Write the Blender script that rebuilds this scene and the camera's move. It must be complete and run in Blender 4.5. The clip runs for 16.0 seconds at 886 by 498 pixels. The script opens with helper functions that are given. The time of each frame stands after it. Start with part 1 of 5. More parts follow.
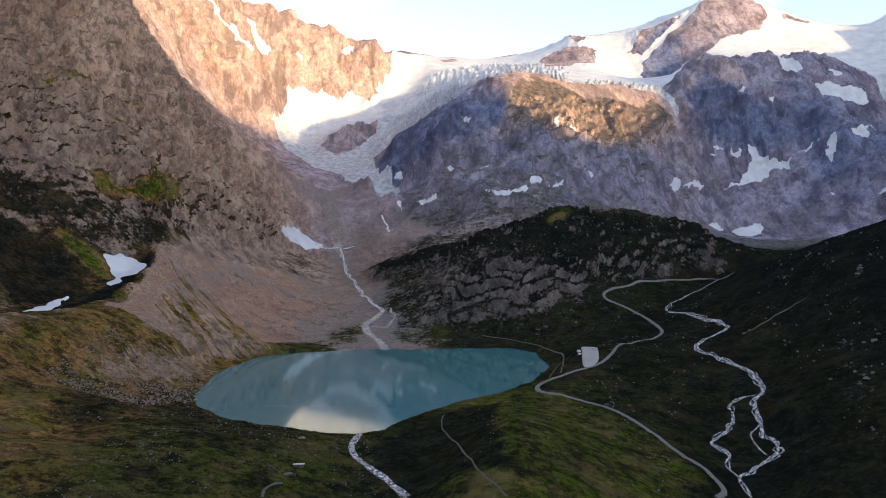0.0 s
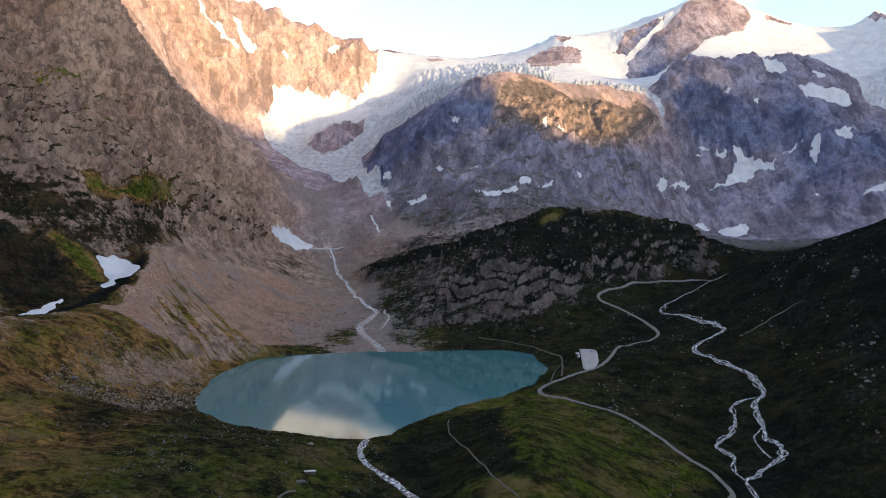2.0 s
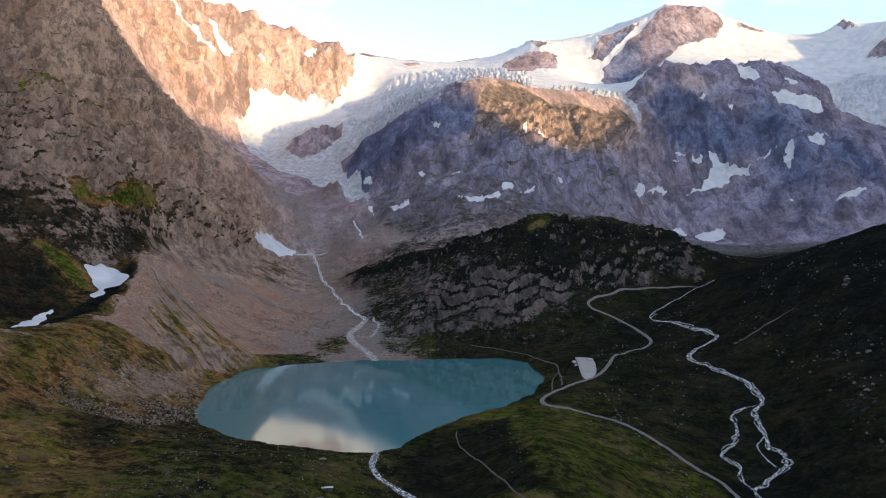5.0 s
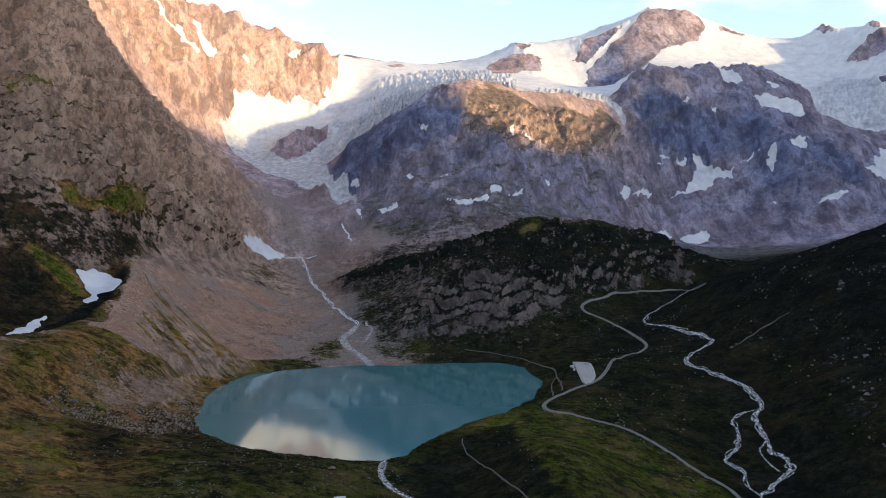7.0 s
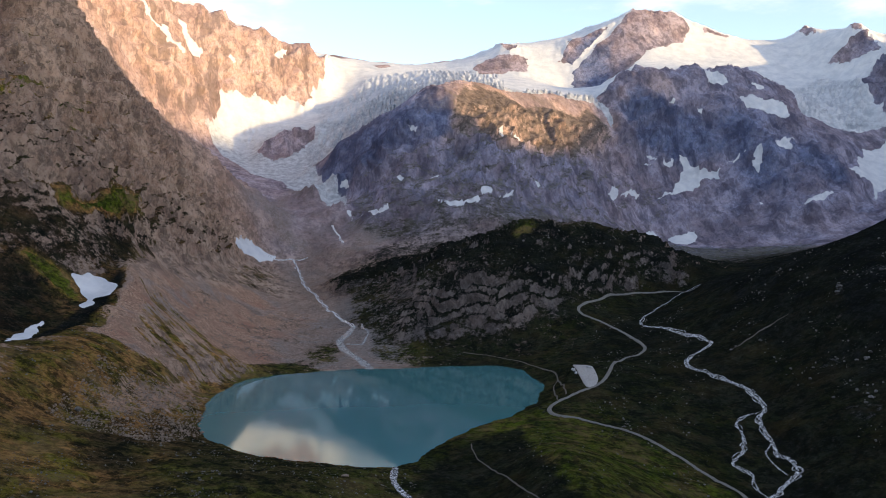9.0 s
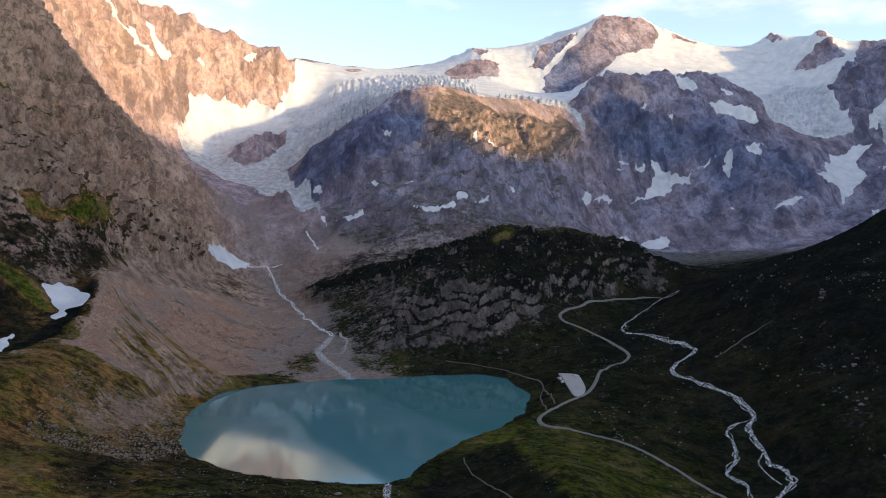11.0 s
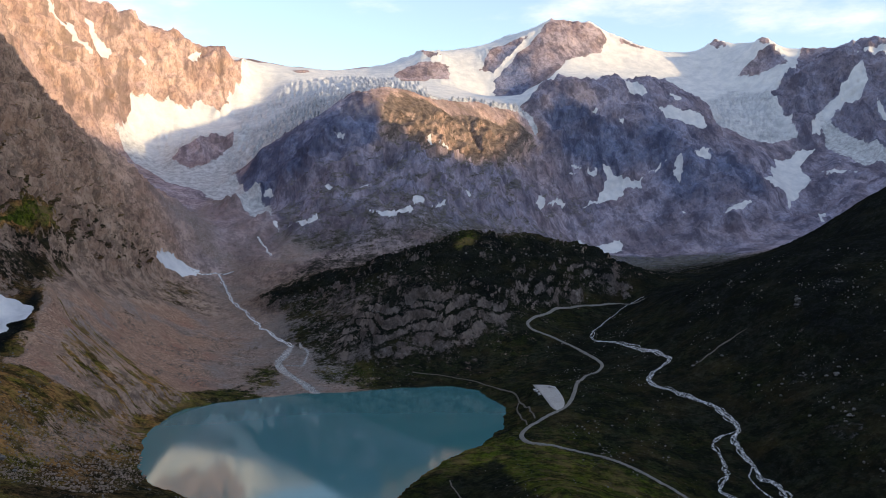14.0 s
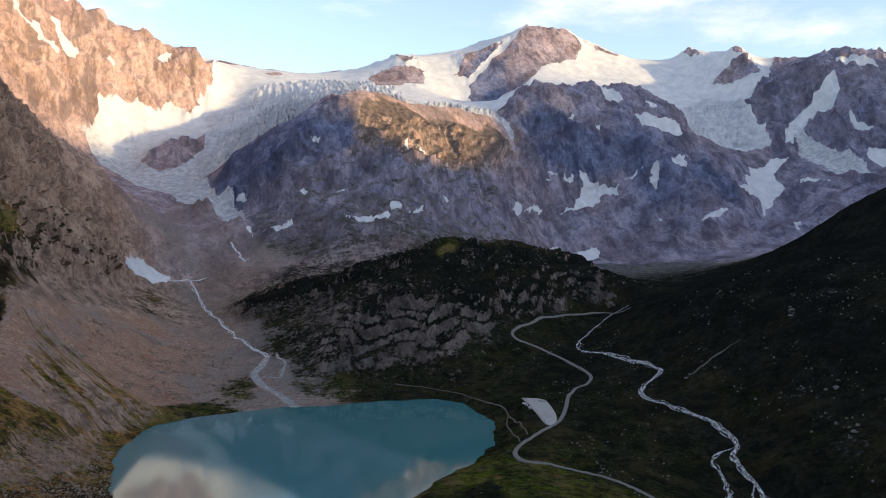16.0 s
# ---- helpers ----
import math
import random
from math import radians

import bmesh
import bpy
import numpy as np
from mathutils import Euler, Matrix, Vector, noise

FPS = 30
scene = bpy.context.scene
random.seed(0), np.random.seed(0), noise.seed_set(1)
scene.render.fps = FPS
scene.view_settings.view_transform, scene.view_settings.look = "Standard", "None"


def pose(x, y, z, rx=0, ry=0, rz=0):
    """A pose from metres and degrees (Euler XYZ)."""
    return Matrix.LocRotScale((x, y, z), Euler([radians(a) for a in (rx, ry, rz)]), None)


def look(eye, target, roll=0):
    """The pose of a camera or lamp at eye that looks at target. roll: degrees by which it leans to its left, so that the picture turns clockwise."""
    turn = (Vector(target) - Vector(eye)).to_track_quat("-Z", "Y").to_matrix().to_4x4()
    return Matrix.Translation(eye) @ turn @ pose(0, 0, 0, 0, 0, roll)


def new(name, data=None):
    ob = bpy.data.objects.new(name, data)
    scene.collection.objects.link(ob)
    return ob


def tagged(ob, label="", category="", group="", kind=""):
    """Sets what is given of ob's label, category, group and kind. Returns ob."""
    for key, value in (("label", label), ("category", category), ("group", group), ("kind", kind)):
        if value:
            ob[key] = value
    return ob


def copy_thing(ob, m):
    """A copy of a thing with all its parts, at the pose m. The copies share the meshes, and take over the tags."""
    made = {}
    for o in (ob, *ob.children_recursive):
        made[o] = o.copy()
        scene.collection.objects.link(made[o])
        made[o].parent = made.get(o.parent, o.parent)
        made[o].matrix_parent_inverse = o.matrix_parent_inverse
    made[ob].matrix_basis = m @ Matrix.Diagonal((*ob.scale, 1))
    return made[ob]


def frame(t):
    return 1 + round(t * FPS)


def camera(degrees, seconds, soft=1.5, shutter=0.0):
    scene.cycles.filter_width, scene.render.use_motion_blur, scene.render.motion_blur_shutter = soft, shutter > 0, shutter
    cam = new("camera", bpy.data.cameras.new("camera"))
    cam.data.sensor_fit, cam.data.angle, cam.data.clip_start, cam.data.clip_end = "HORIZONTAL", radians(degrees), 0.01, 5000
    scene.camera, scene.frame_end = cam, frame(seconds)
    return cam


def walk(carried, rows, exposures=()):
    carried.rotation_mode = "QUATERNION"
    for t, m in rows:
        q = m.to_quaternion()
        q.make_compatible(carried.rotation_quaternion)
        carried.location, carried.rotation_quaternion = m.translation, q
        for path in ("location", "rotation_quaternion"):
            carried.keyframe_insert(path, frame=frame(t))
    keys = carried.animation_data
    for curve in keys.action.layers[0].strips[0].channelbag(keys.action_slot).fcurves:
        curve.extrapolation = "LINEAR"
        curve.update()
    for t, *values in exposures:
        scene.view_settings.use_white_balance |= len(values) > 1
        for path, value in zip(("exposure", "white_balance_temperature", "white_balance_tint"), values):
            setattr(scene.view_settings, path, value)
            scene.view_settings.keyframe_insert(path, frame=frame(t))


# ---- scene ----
# lake level is z = 0; y runs up the valley, x to the right
cam = camera(56.5, 16.0, soft=0.95)
ROWS = [  # seconds, x, y, z, yaw, pitch, roll
    (0.0, 0.0, -0.0, 169.9, -0.00, -1.76, -0.03),
    (0.5, -5.2, 0.5, 171.0, -0.34, -1.81, -0.00),
    (1.0, -10.4, 1.2, 172.2, -0.66, -1.86, 0.02),
    (1.5, -15.8, 1.9, 173.4, -0.98, -1.88, 0.05),
    (2.0, -21.5, 2.6, 174.6, -1.33, -1.87, 0.06),
    (2.5, -27.0, 3.3, 175.9, -1.67, -1.84, 0.08),
    (3.0, -32.4, 3.8, 177.2, -2.01, -1.82, 0.08),
    (3.5, -37.8, 4.3, 178.5, -2.36, -1.79, 0.08),
    (4.0, -43.2, 4.9, 179.8, -2.73, -1.76, 0.07),
    (4.5, -48.7, 5.6, 181.1, -3.10, -1.73, 0.07),
    (5.0, -54.1, 6.6, 182.2, -3.46, -1.70, 0.07),
    (7.5, -82.0, 11.9, 187.9, -5.24, -1.61, 0.06),
    (8.0, -87.6, 13.5, 188.9, -5.56, -1.58, 0.03),
    (8.5, -93.4, 14.7, 190.1, -5.87, -1.60, 0.02),
    (9.0, -99.3, 15.6, 191.2, -6.19, -1.66, -0.00),
    (11.5, -120.3, 40.8, 195.9, -9.14, -1.30, -0.13),
    (12.0, -123.3, 48.0, 196.6, -9.79, -1.27, -0.12),
    (12.5, -127.1, 55.4, 197.4, -10.34, -1.28, -0.16),
    (13.0, -132.1, 62.8, 198.3, -10.94, -1.29, -0.22),
    (13.5, -137.8, 70.5, 199.3, -11.66, -1.26, -0.26),
    (14.0, -143.2, 79.0, 200.1, -12.43, -1.19, -0.24),
    (14.5, -147.2, 88.7, 200.7, -13.13, -1.09, -0.16),
    (15.0, -150.3, 98.6, 201.3, -13.71, -0.99, -0.06),
    (15.5, -152.7, 108.3, 201.9, -14.17, -0.91, 0.03),
    (16.0, -154.2, 118.0, 202.5, -14.54, -0.82, 0.07),
]
walk(cam, [(t, pose(x, y, z, 90 + pitch, 0, yaw) @ pose(0, 0, 0, 0, 0, roll)) for t, x, y, z, yaw, pitch, roll in ROWS],
     exposures=[(0.0, 1.81, 7850, 19), (16.0, 1.47, 7600, 18)])

# ---------------------------------------------------------------- light
SUN_FROM = Vector((0.78, -0.62, 0.112)).normalized()      # low evening sun over the unseen ridge added on the right
world = bpy.data.worlds.new("sky")
scene.world = world
world.use_nodes = True
wn, wl = world.node_tree.nodes, world.node_tree.links
sky = wn.new("ShaderNodeTexSky")
sky.sky_type, sky.sun_disc = "NISHITA", False
sky.sun_elevation = math.asin(SUN_FROM.z)
sky.sun_rotation = math.atan2(SUN_FROM.x, SUN_FROM.y)
sky.altitude, sky.air_density, sky.dust_density, sky.ozone_density = 2000, 1.0, 2.0, 1.8
# thin evening clouds over the blue
where = wn.new("ShaderNodeTexCoord")
spread = wn.new("ShaderNodeMapping")
spread.inputs["Scale"].default_value = (2.2, 2.2, 7.0)
spread.inputs["Location"].default_value = (0.35, 0.0, 0.2)
wl.new(where.outputs["Generated"], spread.inputs[0])
puffs = wn.new("ShaderNodeTexNoise")
puffs.inputs["Scale"].default_value, puffs.inputs["Detail"].default_value, puffs.inputs["Roughness"].default_value = 1.6, 8, 0.62
wl.new(spread.outputs[0], puffs.inputs["Vector"])
veil = wn.new("ShaderNodeMapRange")
veil.interpolation_type = "SMOOTHSTEP"
for k, v in enumerate((0.0, 0.46, 0.72, 0.05, 0.46)):
    veil.inputs[k].default_value = v
wl.new(puffs.outputs[0], veil.inputs[0])
cover = wn.new("ShaderNodeMix")
cover.data_type = "RGBA"
wl.new(veil.outputs[0], cover.inputs[0])
wl.new(sky.outputs[0], cover.inputs[6])
cover.inputs[7].default_value = (3.4, 3.4, 3.5, 1)
wl.new(cover.outputs[2], wn["Background"].inputs[0])
wn["Background"].inputs[1].default_value = 0.185
sun = new("sun", bpy.data.lights.new("sun", "SUN"))
sun.data.energy, sun.data.angle, sun.data.color = 1.75, radians(1.0), (1.0, 0.80, 0.44)
sun.matrix_world = look(SUN_FROM * 100, (0, 0, 0))

# ---------------------------------------------------------------- relief
# The land is drawn from its crest, foot and stream lines; between them it is stretched like a
# skin, and fractal noise gives it gullies, ribs and ledges.
LINES = []


def line(name, part, rough, grass, tone, lush, points):
    """A line of the relief: the landform it belongs to, roughness in metres, grass cover, warmth of the rock and
    freshness of the grass, both also set for sun and shade.
    """
    LINES.append((name, part, rough, grass, tone, lush, points))


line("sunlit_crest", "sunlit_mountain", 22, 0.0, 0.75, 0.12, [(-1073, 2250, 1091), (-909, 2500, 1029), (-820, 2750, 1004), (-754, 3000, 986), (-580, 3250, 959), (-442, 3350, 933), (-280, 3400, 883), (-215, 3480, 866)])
line("saddle", "upper_glacier", 5, 0, 0.5, 0.12, [(-158, 3560, 888), (-62, 3620, 889), (61, 3640, 891), (316, 3700, 893), (475, 3740, 957)])
line("main_crest", "snowy_peak", 12, 0, 0.45, 0.12, [(581, 3755, 1019), (661, 3760, 1019), (840, 3790, 1048), (1057, 3840, 1136), (1215, 3860, 1214), (1421, 3850, 1217), (1553, 3830, 1154), (1708, 3815, 1098), (1992, 3850, 1098), (2033, 3810, 1108), (2064, 3800, 1158), (2101, 3790, 1119), (2130, 3650, 1105), (2092, 3450, 1082), (2107, 3400, 1046), (2166, 3350, 934)])
line("right_crest", "far_mountain", 22, 0, 0.2, 0.12, [(2093, 3330, 962), (2150, 3300, 914), (2170, 3200, 911), (2184, 2990, 927), (2254, 2960, 936), (2310, 2900, 922), (2367, 2850, 872)])
line("sunlit_foot", "sunlit_mountain", 8, 0, 0.7, 0.12, [(-721, 2450, 558), (-679, 2680, 521), (-617, 2810, 490), (-575, 3000, 543), (-480, 3110, 588), (-367, 3216, 610), (-244, 3320, 666), (-157, 3430, 731)])
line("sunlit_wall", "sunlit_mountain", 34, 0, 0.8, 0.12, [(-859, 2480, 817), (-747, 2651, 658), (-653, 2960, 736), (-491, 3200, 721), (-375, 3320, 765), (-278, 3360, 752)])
line("icefall", "upper_glacier", 8, 0, 0.5, 0.12, [(-70, 2922, 583), (11, 2980, 649), (96, 3041, 705), (259, 3200, 767), (445, 3250, 764), (499, 2960, 662)])
line("upper_ice", "upper_glacier", 6, 0, 0.5, 0.12, [(-42, 3420, 789), (126, 3500, 830), (398, 3560, 858), (614, 3300, 769), (695, 2990, 662), (791, 2990, 651)])
line("tongue", "upper_glacier", 4, 0, 0.5, 0.12, [(-550, 3030, 541), (-523, 2850, 450), (-457, 2763, 391), (-346, 2740, 387), (-266, 2620, 344), (-156, 2400, 283), (-100, 2105, 218)])
line("ice_side", "upper_glacier", 4, 0, 0.4, 0.12, [(-166, 2850, 496), (-219, 2729, 391), (-262, 2690, 361)])
line("ice_island", "upper_glacier", 14, 0, 0.45, 0.12, [(-432, 2860, 427), (-379, 2900, 489), (-296, 2950, 537), (-233, 2940, 540), (-248, 2890, 464), (-344, 2820, 410)])
# low warmth puts the shade of the dome's left flank into the rock
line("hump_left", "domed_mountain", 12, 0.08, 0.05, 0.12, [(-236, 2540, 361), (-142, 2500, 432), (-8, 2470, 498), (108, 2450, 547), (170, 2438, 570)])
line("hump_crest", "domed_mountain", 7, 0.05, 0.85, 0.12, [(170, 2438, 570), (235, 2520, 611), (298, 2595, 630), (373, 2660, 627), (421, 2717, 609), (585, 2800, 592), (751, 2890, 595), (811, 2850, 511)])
line("hump_face", "domed_mountain", 30, 0.12, 0.4, 0.35, [(-155, 2330, 312), (-46, 2280, 344), (71, 2301, 439), (162, 2200, 355), (362, 2450, 442), (594, 2680, 468), (763, 2763, 459)])
line("serac_top", "upper_glacier", 3, 0, 0.5, 0.12, [(439, 2740, 623), (524, 2795, 635), (603, 2835, 644), (748, 2915, 653)])
line("hump_low", "domed_mountain", 20, 0.22, 0.35, 0.3, [(-107, 2110, 225), (-24, 2041, 231), (137, 1992, 237), (263, 2080, 268), (400, 2235, 297), (613, 2480, 310), (721, 2595, 280)])
line("hump_foot", "domed_mountain", 12, 0.25, 0.3, 0.12, [(-81, 1930, 163), (19, 1860, 154), (118, 1830, 171), (258, 1900, 200), (457, 2150, 197), (644, 2350, 189), (800, 2450, 151)])
line("dark_crest", "craggy_mountain", 18, 0.05, 0.2, 0.12, [(800, 2950, 604), (874, 2950, 683), (955, 3000, 745), (1043, 3031, 771), (1089, 2980, 723), (1112, 2930, 684), (1251, 3050, 749), (1412, 3080, 770), (1489, 3050, 732), (1493, 2890, 612), (1526, 2850, 546), (1584, 2750, 462), (1593, 2600, 336), (1520, 2400, 210)])
# warmth near 0 carries the shade of these faces in the colour
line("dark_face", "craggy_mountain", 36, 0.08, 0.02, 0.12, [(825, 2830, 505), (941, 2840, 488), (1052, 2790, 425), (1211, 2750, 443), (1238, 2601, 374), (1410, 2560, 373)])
line("dark_shelf", "craggy_mountain", 14, 0.12, 0.25, 0.12, [(721, 2595, 280), (879, 2720, 313), (1023, 2719, 317), (1144, 2690, 332)])
line("dark_low", "craggy_mountain", 22, 0.12, 0.2, 0.12, [(912, 2600, 226), (1091, 2493, 207), (1203, 2359, 206), (1344, 2400, 258), (1433, 2380, 223)])
line("dark_foot", "craggy_mountain", 5, 0.2, 0.25, 0.12, [(829, 2480, 140), (929, 2480, 145), (1047, 2400, 134), (1160, 2280, 143), (1237, 2180, 155), (1303, 2080, 168)])
line("basin", "ground", 3, 0.25, 0.3, 0.12, [(722, 2000, 112), (840, 2100, 115), (934, 2100, 120), (1005, 2000, 132)])
line("right_ice", "snowy_peak", 5, 0, 0.4, 0.12, [(1082, 3430, 872), (1481, 3600, 951), (1748, 3600, 944), (1910, 3550, 925), (1949, 3350, 814), (1785, 3200, 694)])
line("right_ice_low", "snowy_peak", 8, 0, 0.3, 0.12, [(1583, 2950, 580), (1724, 2980, 585), (1809, 2900, 535)])
line("main_face_foot", "snowy_peak", 8, 0, 0.4, 0.12, [(653, 3480, 825), (801, 3480, 767), (941, 3450, 770), (968, 3200, 752)])
line("right_face", "far_mountain", 34, 0, 0.15, 0.12, [(1941, 3150, 760), (1938, 3050, 676), (1958, 2900, 623), (2058, 2880, 613), (2093, 2680, 527), (2094, 2550, 464)])
line("right_gully", "far_mountain", 6, 0, 0.2, 0.12, [(1911, 2820, 515), (1806, 2762, 413), (1688, 2680, 355), (1622, 2550, 262), (1577, 2430, 189)])
line("right_low", "far_mountain", 20, 0.05, 0.2, 0.12, [(1836, 2600, 383), (1805, 2400, 334), (1576, 2300, 239), (2002, 2450, 377)])
line("knoll_crest", "knoll", 14, 0.62, 0.4, 0.02, [(-117, 1631, 80), (-18, 1623, 102), (67, 1588, 136), (139, 1560, 168), (210, 1535, 192), (249, 1515, 183), (353, 1540, 182), (425, 1525, 177), (449, 1470, 149), (475, 1415, 116)])
line("knoll_back", "knoll", 6, 0.4, 0.3, 0.02, [(-10, 1790, 141), (150, 1760, 140), (260, 1720, 150), (400, 1700, 135), (560, 1600, 100)])
line("knoll_face", "knoll", 15, 0.56, 0.45, 0.02, [(4, 1282, 24), (45, 1300, 66), (99, 1302, 101), (139, 1269, 50), (197, 1290, 83), (253, 1330, 98), (359, 1390, 103), (449, 1415, 112)])
line("knoll_foot", "ground", 2, 0.6, 0.4, 0.12, [(-87, 1290, 16), (-48, 1204, 4), (16, 1183, 3), (81, 1180, 4), (144, 1189, 8), (243, 1253, 61), (342, 1340, 73), (464, 1400, 75)])
line("cliff_edge", "cliff", 20, 0.27, 0.9, 0.12, [(-746, 1540, 736), (-664, 1570, 656), (-622, 1600, 590), (-587, 1630, 541), (-555, 1660, 490), (-519, 1720, 426), (-477, 1780, 380), (-445, 1850, 357), (-414, 1910, 329), (-391, 1960, 301), (-343, 1980, 249), (-288, 1950, 190)])
line("cliff_back", "cliff", 18, 0.1, 0.6, 0.12, [(-560, 1850, 395), (-560, 2100, 360), (-480, 2300, 300)])
line("cliff_mid", "cliff", 24, 0.36, 0.85, 0.45, [(-706, 1400, 520), (-627, 1416, 499), (-577, 1406, 408), (-502, 1460, 323), (-439, 1596, 274), (-369, 1807, 190)])
line("cliff_low", "cliff", 22, 0.52, 0.7, 0.12, [(-614, 1200, 305), (-544, 1228, 309), (-481, 1295, 232), (-422, 1470, 190), (-362, 1690, 145)])
line("cliff_foot", "cliff", 5, 0.35, 0.6, 0.3, [(-548, 1030, 158), (-517, 1095, 176), (-466, 1148, 172), (-407, 1180, 148), (-382, 1326, 129), (-339, 1480, 102), (-292, 1750, 102), (-223, 1833, 106)])
line("scree", "moraine", 4, 0.04, 0.85, 0.12, [(-374, 1150, 92), (-324, 1239, 59), (-273, 1340, 47), (-219, 1420, 28)])
line("torrent", "ground", 3, 0.05, 0.45, 0.12, [(-133, 1969, 163), (-183, 1900, 139), (-223, 1833, 106), (-191, 1690, 71), (-146, 1500, 44), (-115, 1400, 28), (-87, 1290, 16), (-81, 1145, -2)])
line("foreland", "ground", 8, 0.03, 0.42, 0.12, [(-436, 2480, 334), (-317, 2250, 250), (-188, 2030, 190), (-257, 1880, 139), (-31, 1880, 158)])
line("moraine_crest", "moraine", 1, 0.35, 0.9, 0.5, [(-394, 1152, 140), (-390, 1098, 119), (-390, 1030, 100), (-396, 945, 86), (-408, 880, 83), (-419, 800, 86), (-420, 700, 92)])
line("moraine_trough", "moraine", 2, 0.5, 0.4, 0.3, [(-418, 1180, 121), (-432, 1115, 103), (-442, 1030, 90), (-456, 950, 83), (-470, 850, 87)])
line("moraine_slope", "moraine", 3, 0.88, 0.7, 0.6, [(-366, 788, 69), (-356, 880, 65), (-343, 993, 60), (-314, 1070, 49)])
line("moraine_foot", "moraine", 3, 0.7, 0.6, 0.5, [(-330, 480, 50), (-325, 560, 44), (-355, 713, 46), (-331, 735, 34), (-305, 800, 23), (-275, 905, 12), (-253, 1030, 13), (-231, 1130, 13)])
line("meadow", "ground", 3.375, 0.75, 0.45, 0.45, [(-240, 430, 28), (-213, 484, 27), (-274, 579, 28), (-207, 622, 18)])
line("meadow_edge", "ground", 3.375, 0.75, 0.45, 0.4, [(-160, 440, 16), (-160, 533, 20), (-134, 578, 17), (-120, 640, 7)])
line("meadow_low", "ground", 2.7, 0.85, 0.45, 0.4, [(-96, 440, -2), (-97, 554, 5), (-90, 620, 4)])
line("hill_crest", "grassy_hill", 2, 0.97, 0.5, 0.85, [(89, 795, 3), (58, 700, 10), (52, 600, 30), (48, 550, 27), (35, 470, 16), (25, 400, -10)])
line("hill_left", "ground", 2, 0.85, 0.4, 0.12, [(-40, 600, 2), (-30, 530, -5), (-40, 450, -14), (10, 690, 6)])
line("outflow", "ground", 1, 0.75, 0.45, 0.3, [(-66, 650, -1), (-58, 600, -4), (-45, 540, -8), (-42, 470, -16), (-30, 380, -26)])
line("road_line", "ground", 2.0250000000000004, 0.85, 0.4, 0.14, [(205, 958, 30), (169, 890, 16), (102, 805, 8), (129, 765, 2), (157, 735, 0), (176, 690, -8), (196, 625, -16)])
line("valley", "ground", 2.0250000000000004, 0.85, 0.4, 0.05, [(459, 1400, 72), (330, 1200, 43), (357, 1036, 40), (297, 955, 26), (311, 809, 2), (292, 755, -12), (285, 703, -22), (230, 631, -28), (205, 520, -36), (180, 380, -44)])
line("valley_left", "ground", 2.0250000000000004, 0.85, 0.4, 0.12, [(271, 789, -5), (255, 719, -13), (215, 660, -22)])
line("hill_right", "grassy_hill", 1.5, 0.9, 0.4, 0.75, [(85, 480, 0), (88, 534, 8), (120, 556, -2), (130, 640, -3)])
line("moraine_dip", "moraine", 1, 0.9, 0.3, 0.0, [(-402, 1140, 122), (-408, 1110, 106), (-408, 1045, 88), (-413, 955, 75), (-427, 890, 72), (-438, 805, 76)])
line("snow_dome", "sunlit_mountain", 4, 0, 0.6, 0.12, [(-1000, 2750, 1085), (-850, 2900, 1050), (-740, 3120, 1024), (-600, 3385, 1006), (-450, 3480, 969), (-290, 3540, 917)])
# freshness near 0 paints the right hillside's shade as near-black grass
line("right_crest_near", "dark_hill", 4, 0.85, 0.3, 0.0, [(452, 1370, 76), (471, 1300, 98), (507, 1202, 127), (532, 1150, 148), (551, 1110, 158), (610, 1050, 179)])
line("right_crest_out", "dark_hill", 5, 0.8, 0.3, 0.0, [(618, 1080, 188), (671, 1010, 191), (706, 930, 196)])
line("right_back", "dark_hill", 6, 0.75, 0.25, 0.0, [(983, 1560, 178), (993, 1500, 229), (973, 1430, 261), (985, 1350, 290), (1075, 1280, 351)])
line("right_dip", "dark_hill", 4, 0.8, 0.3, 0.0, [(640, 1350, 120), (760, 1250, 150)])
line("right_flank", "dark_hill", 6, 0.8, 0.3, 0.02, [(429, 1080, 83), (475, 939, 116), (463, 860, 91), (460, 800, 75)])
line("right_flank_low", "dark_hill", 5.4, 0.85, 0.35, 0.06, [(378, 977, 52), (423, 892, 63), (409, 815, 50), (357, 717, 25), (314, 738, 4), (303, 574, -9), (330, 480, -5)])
line("near_right", "surroundings", 10, 0.5, 0.4, 0.12, [(520, 300, 60), (700, 600, 200), (1050, 900, 330), (1500, 1300, 380)])
# unseen ridge added on the right; its steps decide which slopes get sun
line("shade_ridge", "surroundings", 10, 0.2, 0.4, 0.12, [(3500, -3749, 700), (3500, -2449, 830), (3500, -1699, 1400), (3500, -1529, 1230), (3500, -1149, 1080), (3500, -749, 1060), (3500, -349, 1050), (3500, -229, 1035), (3500, -159, 865), (3500, 1, 835), (3500, 251, 820), (3500, 541, 890), (3500, 835, 1000), (3500, 900, 1140), (3500, 1251, 1150), (3600, 1751, 1110)])
# unseen low ground, kept down so the sun clears it
line("sun_gap_outer", "surroundings", 10, 0.1, 0.4, 0.12, [(4100, -1749, 700), (4100, -1049, 620), (4100, -349, 560), (4100, 351, 560), (4600, 751, 600), (4600, -49, 600), (4600, -849, 650)])
line("sun_gap_basin", "surroundings", 8, 0.4, 0.4, 0.12, [(2400, 500, 330), (2500, 1000, 380), (2600, 1450, 430), (2700, 1950, 560)])
line("near_left", "surroundings", 15, 0.3, 0.5, 0.12, [(-700, 200, 300), (-900, 700, 480), (-1000, 1100, 620), (-1500, 1600, 900)])
